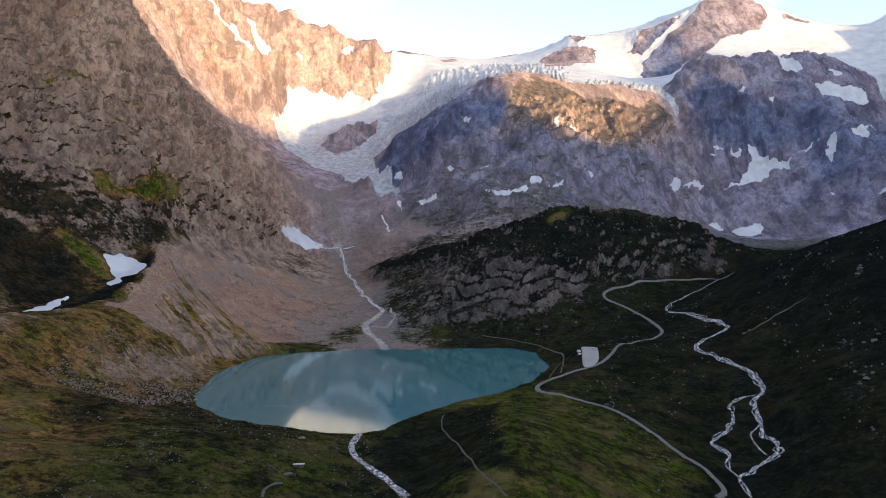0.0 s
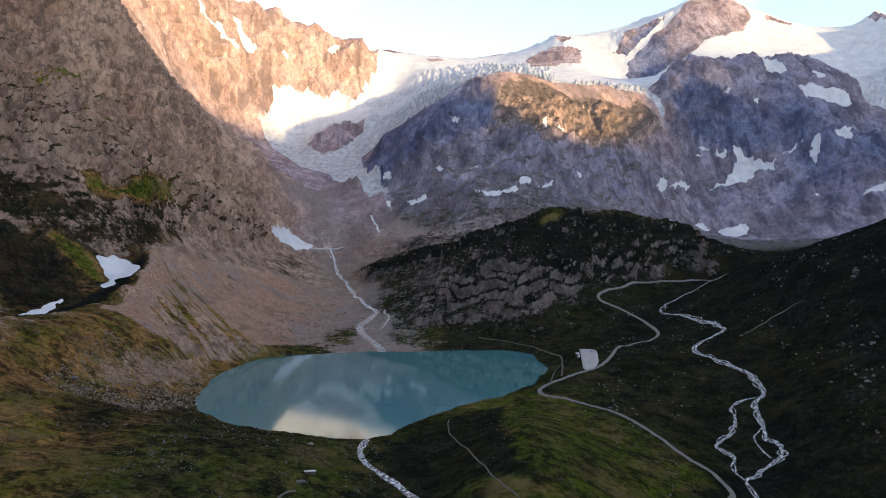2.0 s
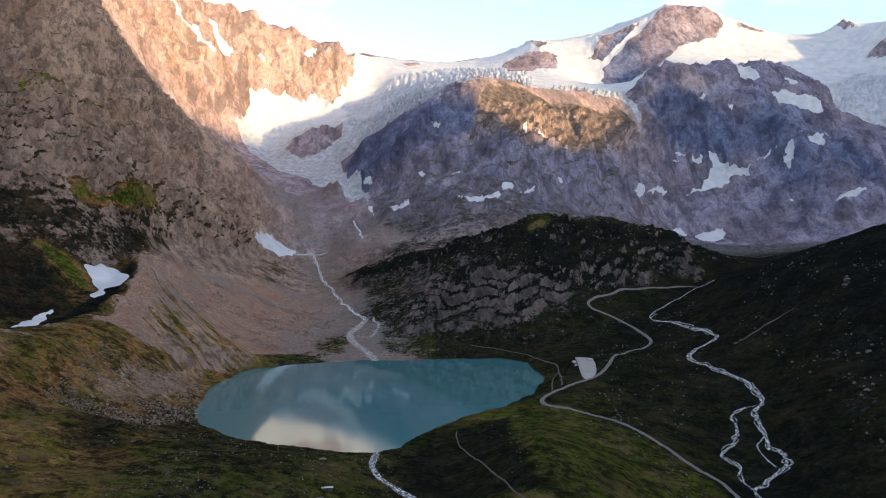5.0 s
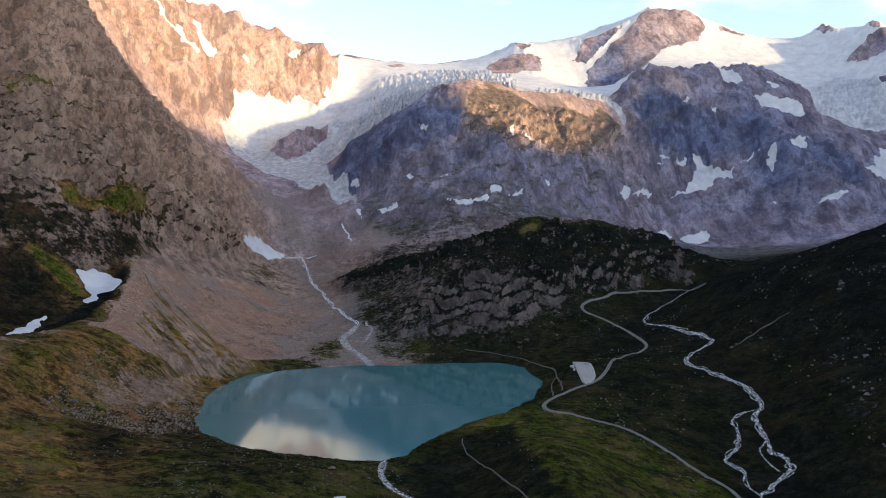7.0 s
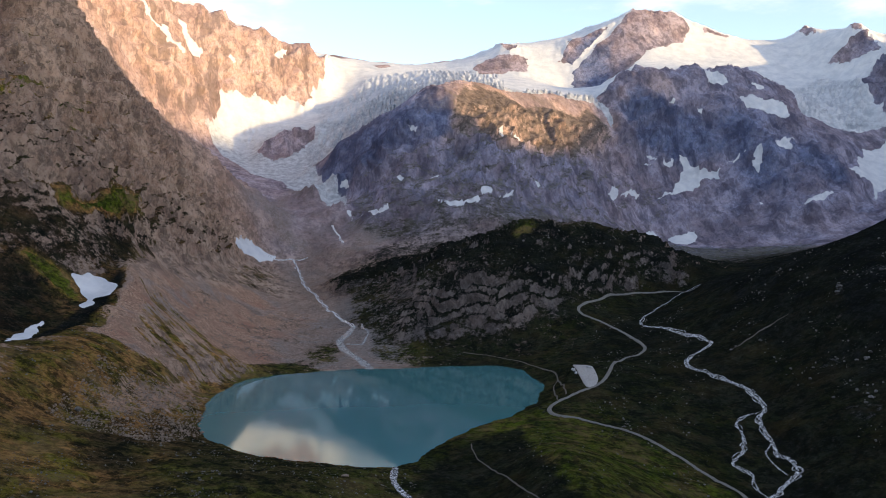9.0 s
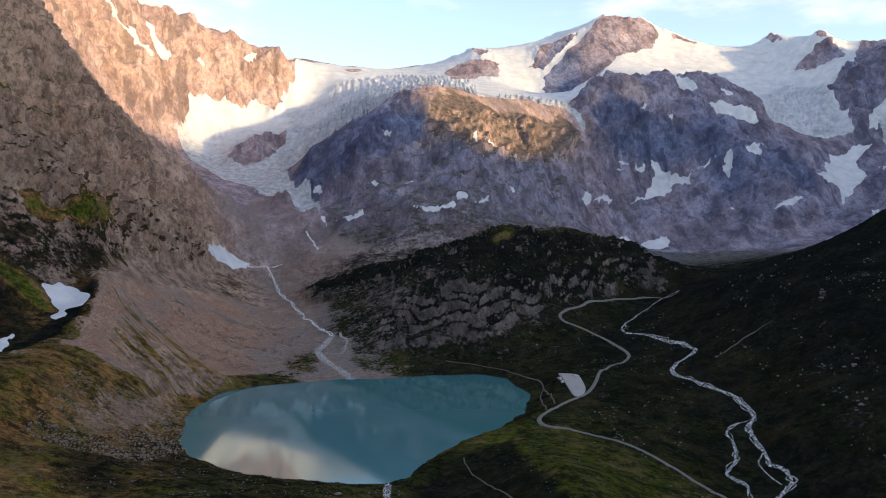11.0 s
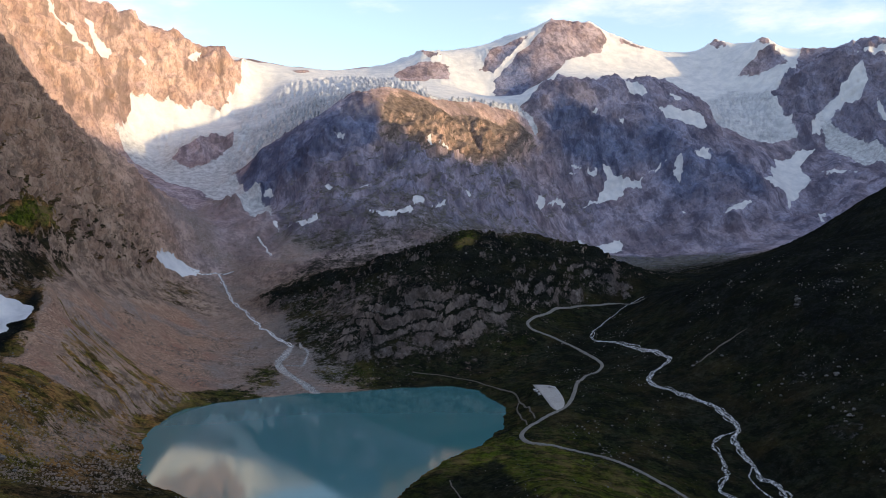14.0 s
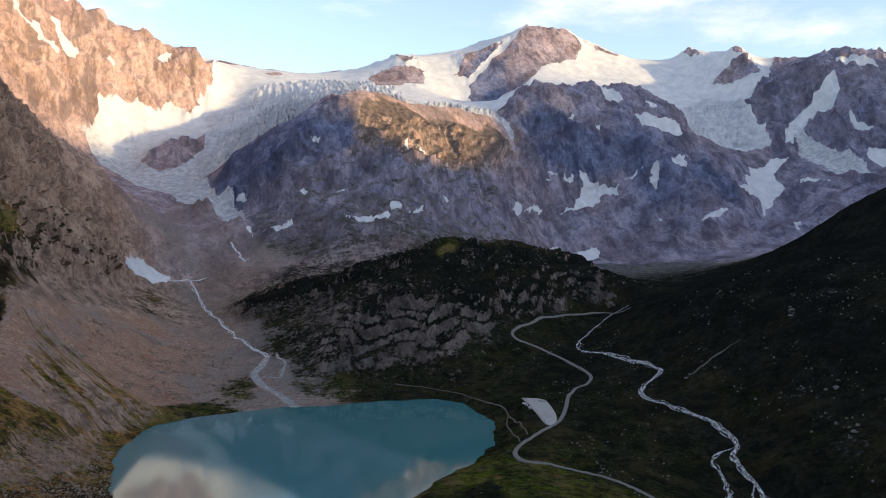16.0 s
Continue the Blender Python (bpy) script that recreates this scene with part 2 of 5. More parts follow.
line("behind", "ground", 6, 0.8, 0.4, 0.12, [(300, 100, -40), (0, 150, -45), (-200, 200, -15), (-300, -200, -40), (100, -250, -70), (0, -1200, -160)])
line("far_rim", "surroundings", 25, 0.1, 0.4, 0.12, [(2500, -3000, 900), (-500, -3800, 700), (-3000, -1500, 900), (-3600, 1500, 1100), (-2500, 3600, 1250), (-900, 4300, 1000), (500, 4600, 900), (1600, 4700, 900), (3200, 3600, 900)])
SHORE = [(-249, 821), (-257, 953), (-235, 1045), (-204, 1076), (-148, 1095), (-89, 1114), (-45, 1105), (25, 1119), (94, 1116), (122, 1082), (126, 977), (94, 880), (56, 824), (14, 782), (-12, 747), (-40, 698), (-50, 675), (-67, 661), (-102, 668), (-139, 681), (-172, 698), (-203, 730), (-228, 765), (-241, 792)]

PIVOT = np.array((-75.0, 20.0))      # centre of the ground's rings


def samples():
    pts, rough, grass, tone, fresh_lit, part, names = [], [], [], [], [], [], []
    for _, p, r, g, w, u, path in LINES:
        if p not in names:
            names.append(p)
        path = np.array(path, float)
        for a, b in zip(path[:-1], path[1:]):
            far = np.hypot(*(0.5 * (a + b)[:2] - PIVOT))
            n = max(1, int(np.hypot(*(b - a)[:2]) / (0.035 * far + 12)))
            for k in range(n):
                pts.append(a + (b - a) * k / n)
        pts.append(path[-1])
        while len(rough) < len(pts):
            rough.append(r), grass.append(g), tone.append(w), fresh_lit.append(u), part.append(names.index(p))
    return np.array(pts), np.array(rough, float), np.array(grass, float), np.array(tone, float), np.array(fresh_lit, float), np.array(part), names


def lattice(ix, iy, seed):
    h = (ix.astype(np.int64) * 374761393 + iy.astype(np.int64) * 668265263 + seed * 974634331) & 0xFFFFFFFF
    h = ((h ^ (h >> 13)) * 1274126177) & 0xFFFFFFFF
    h = ((h ^ (h >> 16)) * 2246822519) & 0xFFFFFFFF
    return (h ^ (h >> 15)) & 0xFFFF


def perlin(x, y, seed=0):
    """Gradient noise, about -1 to 1."""
    ix, iy = np.floor(x), np.floor(y)
    fx, fy = x - ix, y - iy
    ux, uy = fx * fx * fx * (fx * (fx * 6 - 15) + 10), fy * fy * fy * (fy * (fy * 6 - 15) + 10)
    total = 0
    for dx in (0, 1):
        for dy in (0, 1):
            a = lattice(ix + dx, iy + dy, seed) * (2 * np.pi / 65536)
            g = np.cos(a) * (fx - dx) + np.sin(a) * (fy - dy)
            total = total + g * (ux if dx else 1 - ux) * (uy if dy else 1 - uy)
    return total * 1.5


def fbm(x, y, wave, octaves, seed, gain=0.55, ridged=False):
    total, amp = 0, 1.0
    for k in range(octaves):
        n = perlin(x / wave, y / wave, seed + k)
        total = total + amp * ((0.45 - np.abs(n)) * 1.6 if ridged else n)
        wave, amp = wave * 0.51, amp * gain
    return total


def solid(x, y, z, seed):
    """Value noise in space, -1 to 1."""
    ix, iy, iz = np.floor(x).astype(np.int64), np.floor(y).astype(np.int64), np.floor(z).astype(np.int64)
    fx, fy, fz = x - ix, y - iy, z - iz
    fx, fy, fz = fx * fx * (3 - 2 * fx), fy * fy * (3 - 2 * fy), fz * fz * (3 - 2 * fz)
    total = 0
    for dz in (0, 1):
        for dx in (0, 1):
            for dy in (0, 1):
                w = (fx if dx else 1 - fx) * (fy if dy else 1 - fy) * (fz if dz else 1 - fz)
                total = total + w * lattice(ix + dx + (iz + dz) * 57, iy + dy + (iz + dz) * 131, seed)
    return total / 32768.0 - 1


def crags(x, y, z, wave, octaves, seed, gain):
    """Broken rock in space: sharp edges, blocks and clefts."""
    total, amp = 0, 1.0
    tx, ty, tz = 0.86 * x + 0.5 * z, y, 0.86 * z - 0.5 * x      # along the dip of the beds
    for k in range(octaves):
        n = solid(tx / wave, ty / wave, tz / (0.6 * wave), seed + k)
        total = total + amp * (0.5 - np.abs(n)) * 1.6
        wave, amp = wave * 0.53, amp * gain
    return total


PTS, ROUGH, GRASS, TONE, FRESH, PART, PARTS = samples()
_far = np.linalg.norm(PTS[:, None, :2] - PTS[None, :, :2], axis=-1)
_n = len(PTS)
_sys = np.zeros((_n + 3, _n + 3))
_sys[:_n, :_n] = -_far + np.eye(_n) * 4.0
_sys[:_n, _n], _sys[:_n, _n + 1:_n + 3] = 1, PTS[:, :2] / 1000
_sys[_n:, :_n] = _sys[:_n, _n:].T
WEIGHTS = np.linalg.solve(_sys, np.r_[PTS[:, 2], 0, 0, 0])


def skin(x, y):
    """Smooth height, roughness, grass, warmth and landform at places of the plan."""
    shape = x.shape
    x, y = x.ravel(), y.ravel()
    out = np.empty((6, len(x)))
    for k in range(0, len(x), 20000):
        a, b = x[k:k + 20000], y[k:k + 20000]
        far = np.hypot(a[:, None] - PTS[:, 0], b[:, None] - PTS[:, 1])
        out[0, k:k + 20000] = -far @ WEIGHTS[:_n] + WEIGHTS[_n] + (a * WEIGHTS[_n + 1] + b * WEIGHTS[_n + 2]) / 1000
        w = 1 / (far + 6) ** 4
        s = w.sum(1)
        for row, v in enumerate((ROUGH, GRASS, TONE, FRESH)):
            out[row + 1, k:k + 20000] = w @ v / s
        out[5, k:k + 20000] = PART[far.argmin(1)]
    return out.reshape(6, *shape)


def inside(x, y, polygon):
    """Signed distance to a closed line in the plan, above 0 inside."""
    p = np.array(polygon, float)
    q = np.roll(p, -1, 0)
    far, odd = np.full(x.shape, 1e9), np.zeros(x.shape, bool)
    for (ax, ay), (bx, by) in zip(p, q):
        ex, ey = bx - ax, by - ay
        s = np.clip(((x - ax) * ex + (y - ay) * ey) / (ex * ex + ey * ey + 1e-9), 0, 1)
        far = np.minimum(far, np.hypot(x - ax - s * ex, y - ay - s * ey))
        cross = (ay > y) != (by > y)
        odd ^= cross & (x < ax + (y - ay) / (ey if abs(ey) > 1e-9 else 1e-9) * ex)
    return np.where(odd, far, -far)


def relief(x, y, z, rough, grass):
    """The height with gullies, ribs, ledges and humps, and the lake's bed."""
    wx, wy = x + 18 * perlin(x / 90, y / 90, 70), y + 18 * perlin(x / 90, y / 90, 71)
    steep = np.clip((rough - 8) / 8, 0, 1)
    wx, wy = wx - 0.75 * z * steep, wy + 0.75 * z * steep      # blocks, not only runnels, on steep walls
    rock = fbm(wx, wy, 150, 6, 1, 0.56, True) * 0.60
    # on the far mountains broad ribs and gullies run down the slope
    ux, uy = x + 60 * perlin(x / 260, y / 260, 72), y + 60 * perlin(x / 260, y / 260, 73)
    ribs = fbm(ux, uy * 0.45, 210, 4, 11, 0.52, True) * 1.2
    q = np.clip((y - 1750) / 350, 0, 1)
    rock = rock * (1 - q) + ribs * q
    soft = fbm(x, y, 70, 6, 40, 0.55) * 0.6 + np.clip(grass, 0, 1) * 0.35 * fbm(x, y, 16, 4, 50, 0.6, True)
    k = np.clip((rough - 2) / 8, 0, 1)
    z = z + rough * (k * rock + (1 - k) * soft)
    step = 19 + 4 * perlin(x / 300, y / 300, 60)
    ledge = z / step + 1.3 * perlin(x / 75, y / 75, 61)
    z = z + k * np.minimum(rough, 20) * (0.40 - 0.14 * q) * np.abs((ledge % 1) * 2 - 1)
    near = (np.abs(x + 60) < 420) & (np.abs(y - 890) < 420)
    d = inside(x[near], y[near], SHORE) + 3 * perlin(x[near] / 22, y[near] / 22, 80) + 1.2 * perlin(x[near] / 7, y[near] / 7, 81)
    b = -d
    bank = 0.15 + 0.07 * b - 0.9 * np.maximum(b - 14, 0)
    z[near] = np.where(d > 0, -np.minimum(0.25 * d, 9) - 0.15, np.minimum(np.maximum(z[near], bank), 0.2 + 0.10 * np.maximum(b, 0) + 0.012 * np.maximum(b, 0) ** 2))
    return z


# ---------------------------------------------------------------- materials
def material(name):
    m = bpy.data.materials.new(name)
    m.use_nodes = True
    return m, m.node_tree.nodes, m.node_tree.links, m.node_tree.nodes["Principled BSDF"]


class Nodes:
    """Short ways to add and join shader nodes."""

    def __init__(self, name):
        self.m, self.n, self.l, self.out = material(name)
        self.at = self.n.new("ShaderNodeNewGeometry").outputs["Position"]

    def put(self, socket, value):
        if isinstance(value, bpy.types.NodeSocket):
            self.l.new(value, socket)
        else:
            socket.default_value = value

    def noise(self, size, detail=6, rough=0.6, stretch=(1, 1, 1), warp=0.0, kind="FBM", turn=0):
        """Noise 0 to 1 with features of size metres."""
        at = self.at
        if turn:
            spin = self.n.new("ShaderNodeMapping")
            spin.inputs["Rotation"].default_value[2] = radians(turn)
            self.l.new(at, spin.inputs[0])
            at = spin.outputs[0]
        mp = self.n.new("ShaderNodeMapping")
        self.l.new(at, mp.inputs[0])
        mp.inputs["Scale"].default_value = [s / size for s in stretch]
        t = self.n.new("ShaderNodeTexNoise")
        t.noise_type = kind
        self.l.new(mp.outputs[0], t.inputs["Vector"])
        t.inputs["Scale"].default_value, t.inputs["Detail"].default_value = 1, detail
        t.inputs["Roughness"].default_value, t.inputs["Distortion"].default_value = rough, warp
        return t.outputs[0]

    def cells(self, size, feature="F1", stretch=(1, 1, 1)):
        mp = self.n.new("ShaderNodeMapping")
        self.l.new(self.at, mp.inputs[0])
        mp.inputs["Scale"].default_value = [s / size for s in stretch]
        t = self.n.new("ShaderNodeTexVoronoi")
        t.feature = feature
        self.l.new(mp.outputs[0], t.inputs["Vector"])
        t.inputs["Scale"].default_value = 1
        return t.outputs["Distance"]

    def blocks(self, size, ragged):
        """A tone 0 to 1 for each of the ragged angular blocks of that size in metres."""
        push = self.n.new("ShaderNodeTexNoise")
        push.inputs["Scale"].default_value, push.inputs["Detail"].default_value = 2.2 / size, 5
        self.l.new(self.at, push.inputs["Vector"])
        by = self.n.new("ShaderNodeVectorMath")
        by.operation = "MULTIPLY_ADD"
        self.l.new(push.outputs["Color"], by.inputs[0])
        by.inputs[1].default_value = (ragged, ragged, ragged)
        self.l.new(self.at, by.inputs[2])
        mp = self.n.new("ShaderNodeMapping")
        mp.inputs["Rotation"].default_value = (0.3, 0.5, 0.0)
        mp.inputs["Scale"].default_value = (1.25 / size, 0.8 / size, 0.8 / size)
        self.l.new(by.outputs[0], mp.inputs[0])
        t = self.n.new("ShaderNodeTexVoronoi")
        t.inputs["Scale"].default_value = 1
        self.l.new(mp.outputs[0], t.inputs["Vector"])
        apart = self.n.new("ShaderNodeSeparateColor")
        self.l.new(t.outputs["Color"], apart.inputs[0])
        return apart.outputs[0]

    def ramp(self, value, low, high, a=0.0, b=1.0):
        r = self.n.new("ShaderNodeMapRange")
        r.interpolation_type = "SMOOTHSTEP"
        for k, v in enumerate((value, low, high, a, b)):
            self.put(r.inputs[k], v)
        return r.outputs[0]

    def math(self, op, a, b=0.0, clamp=False):
        r = self.n.new("ShaderNodeMath")
        r.operation, r.use_clamp = op, clamp
        self.put(r.inputs[0], a), self.put(r.inputs[1], b)
        return r.outputs[0]

    def mix(self, k, a, b, blend="MIX"):
        r = self.n.new("ShaderNodeMix")
        r.data_type, r.blend_type = "RGBA", blend
        self.put(r.inputs[0], k)
        self.put(r.inputs[6], a if isinstance(a, bpy.types.NodeSocket) else (*a, 1))
        self.put(r.inputs[7], b if isinstance(b, bpy.types.NodeSocket) else (*b, 1))
        return r.outputs[2]

    def attr(self, name):
        a = self.n.new("ShaderNodeAttribute")
        a.attribute_name = name
        return a.outputs["Fac"]

    def bump(self, height, strength, metres, below=None):
        b = self.n.new("ShaderNodeBump")
        b.inputs["Strength"].default_value, b.inputs["Distance"].default_value = strength, metres
        self.l.new(height, b.inputs["Height"])
        if below:
            self.l.new(below, b.inputs["Normal"])
        return b.outputs[0]

    def done(self, colour, rough, normal=None, metal=0.0, gloss=0.3):
        self.put(self.out.inputs["Base Color"], colour if isinstance(colour, bpy.types.NodeSocket) else (*colour, 1))
        self.put(self.out.inputs["Roughness"], rough)
        self.out.inputs["Metallic"].default_value = metal
        self.out.inputs["Specular IOR Level"].default_value = gloss
        if normal:
            self.l.new(normal, self.out.inputs["Normal"])
        return self.m


def land_material():
    """Rock, rubble, grass and snow, mixed by what covers the land."""
    s = Nodes("mountain_land")
    tone, grass, fresh_lit, loose = s.attr("warmth"), s.attr("grass"), s.attr("fresh_lit"), s.attr("scree")
    fine = s.noise(4.5, 6, 0.72)
    apart = s.n.new("ShaderNodeSeparateXYZ")
    s.l.new(s.at, apart.inputs[0])
    west = s.ramp(apart.outputs[0], -190, -270)
    runs = s.mix(west, s.noise(13, 6, 0.66, stretch=(1, 0.12, 0.2)), s.noise(9, 6, 0.66, stretch=(0.09, 1, 0.12), turn=42))
    # distance haze is put into the colour: far rock turns bluer and paler
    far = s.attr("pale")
    # beds dip to the left; blocks break along them
    crag = s.noise(20, 12, 0.78, stretch=(1.2, 0.7, 0.8), warp=0.35)
    slab = s.noise(110, 8, 0.62, stretch=(1, 1, 0.7), warp=0.5)
    ribs = s.noise(60, 9, 0.68, stretch=(1.2, 0.5, 0.32), warp=0.35)
    block = s.blocks(8.5, 5.0)
    chunk = s.blocks(26, 15.0)
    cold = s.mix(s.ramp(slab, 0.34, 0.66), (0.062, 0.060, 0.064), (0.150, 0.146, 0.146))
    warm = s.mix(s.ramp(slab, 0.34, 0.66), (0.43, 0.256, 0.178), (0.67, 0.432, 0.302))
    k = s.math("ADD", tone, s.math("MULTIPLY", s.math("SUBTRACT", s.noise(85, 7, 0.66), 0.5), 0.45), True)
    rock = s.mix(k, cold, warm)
    # haze tint multiplied onto the far rock
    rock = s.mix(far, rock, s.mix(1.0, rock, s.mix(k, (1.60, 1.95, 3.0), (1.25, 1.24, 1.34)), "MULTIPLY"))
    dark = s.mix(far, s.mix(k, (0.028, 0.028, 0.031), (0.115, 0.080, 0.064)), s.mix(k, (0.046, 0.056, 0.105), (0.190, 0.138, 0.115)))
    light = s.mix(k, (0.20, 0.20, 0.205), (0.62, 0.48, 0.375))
    # relief shading put into the colour: bump hollows darker, tops lighter
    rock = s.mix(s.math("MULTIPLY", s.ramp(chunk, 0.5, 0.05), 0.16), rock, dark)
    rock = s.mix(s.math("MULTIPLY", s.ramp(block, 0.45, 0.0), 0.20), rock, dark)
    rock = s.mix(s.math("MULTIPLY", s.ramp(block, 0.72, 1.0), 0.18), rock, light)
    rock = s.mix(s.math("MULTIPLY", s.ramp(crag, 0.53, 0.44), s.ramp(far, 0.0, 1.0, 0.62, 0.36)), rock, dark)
    rock = s.mix(s.math("MULTIPLY", s.ramp(crag, 0.55, 0.66), 0.35), rock, light)
    grit = s.noise(5.5, 9, 0.82, stretch=(1, 0.8, 0.8), warp=0.25)
    coarse_grit = s.noise(13, 9, 0.8, stretch=(1.1, 0.7, 0.7), warp=0.25)
    grain = s.math("ADD", s.math("MULTIPLY", grit, s.math("SUBTRACT", 1.0, far)), s.math("MULTIPLY", coarse_grit, far))
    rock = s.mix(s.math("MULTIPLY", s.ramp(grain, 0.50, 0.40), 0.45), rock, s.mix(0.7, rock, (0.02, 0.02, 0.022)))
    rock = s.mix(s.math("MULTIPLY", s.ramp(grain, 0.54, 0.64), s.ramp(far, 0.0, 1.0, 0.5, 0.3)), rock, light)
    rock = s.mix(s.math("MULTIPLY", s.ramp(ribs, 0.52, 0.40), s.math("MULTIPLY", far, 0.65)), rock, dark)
    rubble = s.mix(s.ramp(s.noise(3.4, 6, 0.8), 0.34, 0.66), s.mix(k, (0.085, 0.083, 0.085), (0.19, 0.106, 0.074)), s.mix(k, (0.27, 0.262, 0.258), (0.54, 0.335, 0.235)))
    pebble = s.cells(4.6)
    rubble = s.mix(s.math("MULTIPLY", s.ramp(pebble, 0.30, 0.12), s.ramp(s.noise(28, 6, 0.7), 0.48, 0.62, 0.1, 0.7)), rubble, s.mix(k, (0.33, 0.325, 0.32), (0.50, 0.38, 0.31)))
    rubble = s.mix(s.math("MULTIPLY", s.ramp(s.noise(7, 9, 0.82), 0.50, 0.40), 0.6), rubble, s.mix(k, (0.06, 0.058, 0.056), (0.105, 0.068, 0.052)))
    rubble = s.mix(s.math("MULTIPLY", s.ramp(s.noise(34, 8, 0.7), 0.45, 0.62), 0.65), rubble, s.mix(k, (0.19, 0.185, 0.18), (0.27, 0.155, 0.115)))
    rubble = s.mix(s.math("MULTIPLY", s.ramp(runs, 0.50, 0.66), 0.5), rubble, s.mix(k, (0.20, 0.20, 0.20), (0.26, 0.18, 0.13)))
    rubble = s.mix(s.math("MULTIPLY", s.ramp(s.noise(75, 7, 0.66, warp=0.6), 0.50, 0.64), 0.55), rubble, s.mix(s.ramp(grit, 0.4, 0.6), (0.13, 0.12, 0.116), (0.30, 0.275, 0.26)))
    rubble = s.mix(s.math("MULTIPLY", s.ramp(s.noise(58, 7, 0.66, warp=0.4), 0.54, 0.66), s.math("MULTIPLY", k, 0.5)), rubble, s.mix(s.ramp(grit, 0.4, 0.6), (0.16, 0.075, 0.055), (0.40, 0.19, 0.135)))
    rock = s.mix(loose, rock, rubble)
    # dark heath; the deep shade of valley and right hillside is in it too
    dark_shaded_grass = s.mix(s.ramp(s.noise(40, 7, 0.68), 0.35, 0.65), (0.007, 0.0082, 0.009), (0.018, 0.0205, 0.020))
    tussock = s.mix(s.ramp(s.noise(9, 9, 0.78), 0.40, 0.62), (0.014, 0.013, 0.009), (0.105, 0.076, 0.040))
    meadow = s.math("MULTIPLY", s.ramp(apart.outputs[0], -70, -110), s.ramp(apart.outputs[2], 75, 40))
    dark_shaded_grass = s.mix(s.math("MULTIPLY", meadow, 0.75), dark_shaded_grass, tussock)
    bright = s.mix(s.ramp(s.noise(48, 7, 0.66), 0.35, 0.65), (0.078, 0.112, 0.012), (0.160, 0.168, 0.024))
    bright = s.mix(s.math("MULTIPLY", s.ramp(s.noise(24, 8, 0.72), 0.50, 0.62), 0.6), bright, (0.24, 0.15, 0.062))
    bright = s.mix(s.math("MULTIPLY", west, s.ramp(fresh_lit, 0.66, 0.85, 0.85, 0.0)), bright, s.mix(s.ramp(s.noise(33, 8, 0.7), 0.40, 0.60), (0.25, 0.200, 0.028), (0.66, 0.31, 0.115)))
    f = s.math("ADD", fresh_lit, s.math("MULTIPLY", s.math("SUBTRACT", s.noise(55, 7, 0.66), 0.5), s.ramp(fresh_lit, 0.0, 0.4, 0.25, 1.0)), True)
    lush = s.mix(f, dark_shaded_grass, bright)
    lush = s.mix(s.math("MULTIPLY", s.ramp(s.noise(17, 9, 0.76), 0.53, 0.43), s.ramp(fresh_lit, 0.3, 0.8, 0.85, 0.6)), lush, (0.009, 0.011, 0.009))
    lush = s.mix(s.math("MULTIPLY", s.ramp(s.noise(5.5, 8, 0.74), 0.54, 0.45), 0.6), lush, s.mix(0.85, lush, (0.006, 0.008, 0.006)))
    lush = s.mix(s.math("MULTIPLY", s.ramp(s.noise(60, 8, 0.7), 0.50, 0.62), s.math("MULTIPLY", f, 0.75)), lush, (0.20, 0.135, 0.062))
    lush = s.mix(s.math("MULTIPLY", s.ramp(s.noise(5, 9, 0.78), 0.55, 0.66), s.ramp(fresh_lit, 0.05, 0.4, 0.2, 0.55)), lush, s.mix(west, (0.10, 0.095, 0.085), (0.24, 0.17, 0.12)))
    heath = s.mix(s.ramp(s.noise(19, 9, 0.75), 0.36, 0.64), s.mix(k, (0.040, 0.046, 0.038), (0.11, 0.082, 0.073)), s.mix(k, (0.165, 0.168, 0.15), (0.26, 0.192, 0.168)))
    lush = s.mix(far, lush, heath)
    g = s.math("ADD", grass, s.math("MULTIPLY", s.math("SUBTRACT", s.noise(30, 9, 0.76), 0.5), 1.2))
    g = s.math("ADD", g, s.math("MULTIPLY", s.math("SUBTRACT", s.noise(7, 8, 0.78), 0.5), 1.3))
    lie = s.n.new("ShaderNodeSeparateXYZ")
    s.l.new(s.n.new("ShaderNodeNewGeometry").outputs["Normal"], lie.inputs[0])
    g = s.math("ADD", g, s.math("MULTIPLY", s.ramp(lie.outputs[2], 0.55, 0.92, -0.08, 0.14), s.ramp(grass, 0.15, 0.3)))
    g = s.math("ADD", g, s.math("MULTIPLY", s.math("SUBTRACT", runs, 0.5), s.math("MULTIPLY", s.attr("streak"), 2.6)))
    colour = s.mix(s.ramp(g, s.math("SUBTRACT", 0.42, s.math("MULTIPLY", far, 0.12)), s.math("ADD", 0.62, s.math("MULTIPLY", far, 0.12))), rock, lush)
    # snow and ice
    dirt = s.math("ADD", s.attr("dirt"), s.math("MULTIPLY", s.math("SUBTRACT", s.noise(80, 8, 0.66, stretch=(0.45, 1, 2.4), warp=0.5), 0.5), 1.5), True)
    snow = s.mix(s.ramp(s.noise(42, 9, 0.68), 0.3, 0.7), (0.52, 0.54, 0.58), (0.69, 0.69, 0.70))
    ice = s.mix(s.ramp(s.noise(16, 8, 0.72), 0.3, 0.7), (0.30, 0.31, 0.33), (0.60, 0.62, 0.65))
    white = s.mix(s.ramp(dirt, 0.3, 0.8), snow, ice)
    # thin grey crevasse shadows painted into the ice
    crevasse_shade = s.noise(17, 6, 0.66, stretch=(1, 0.7, 0.35), warp=0.5)
    white = s.mix(s.math("MULTIPLY", s.ramp(crevasse_shade, 0.55, 0.42), s.math("MULTIPLY", s.attr("crevasse"), 0.42)), white, (0.26, 0.29, 0.34))
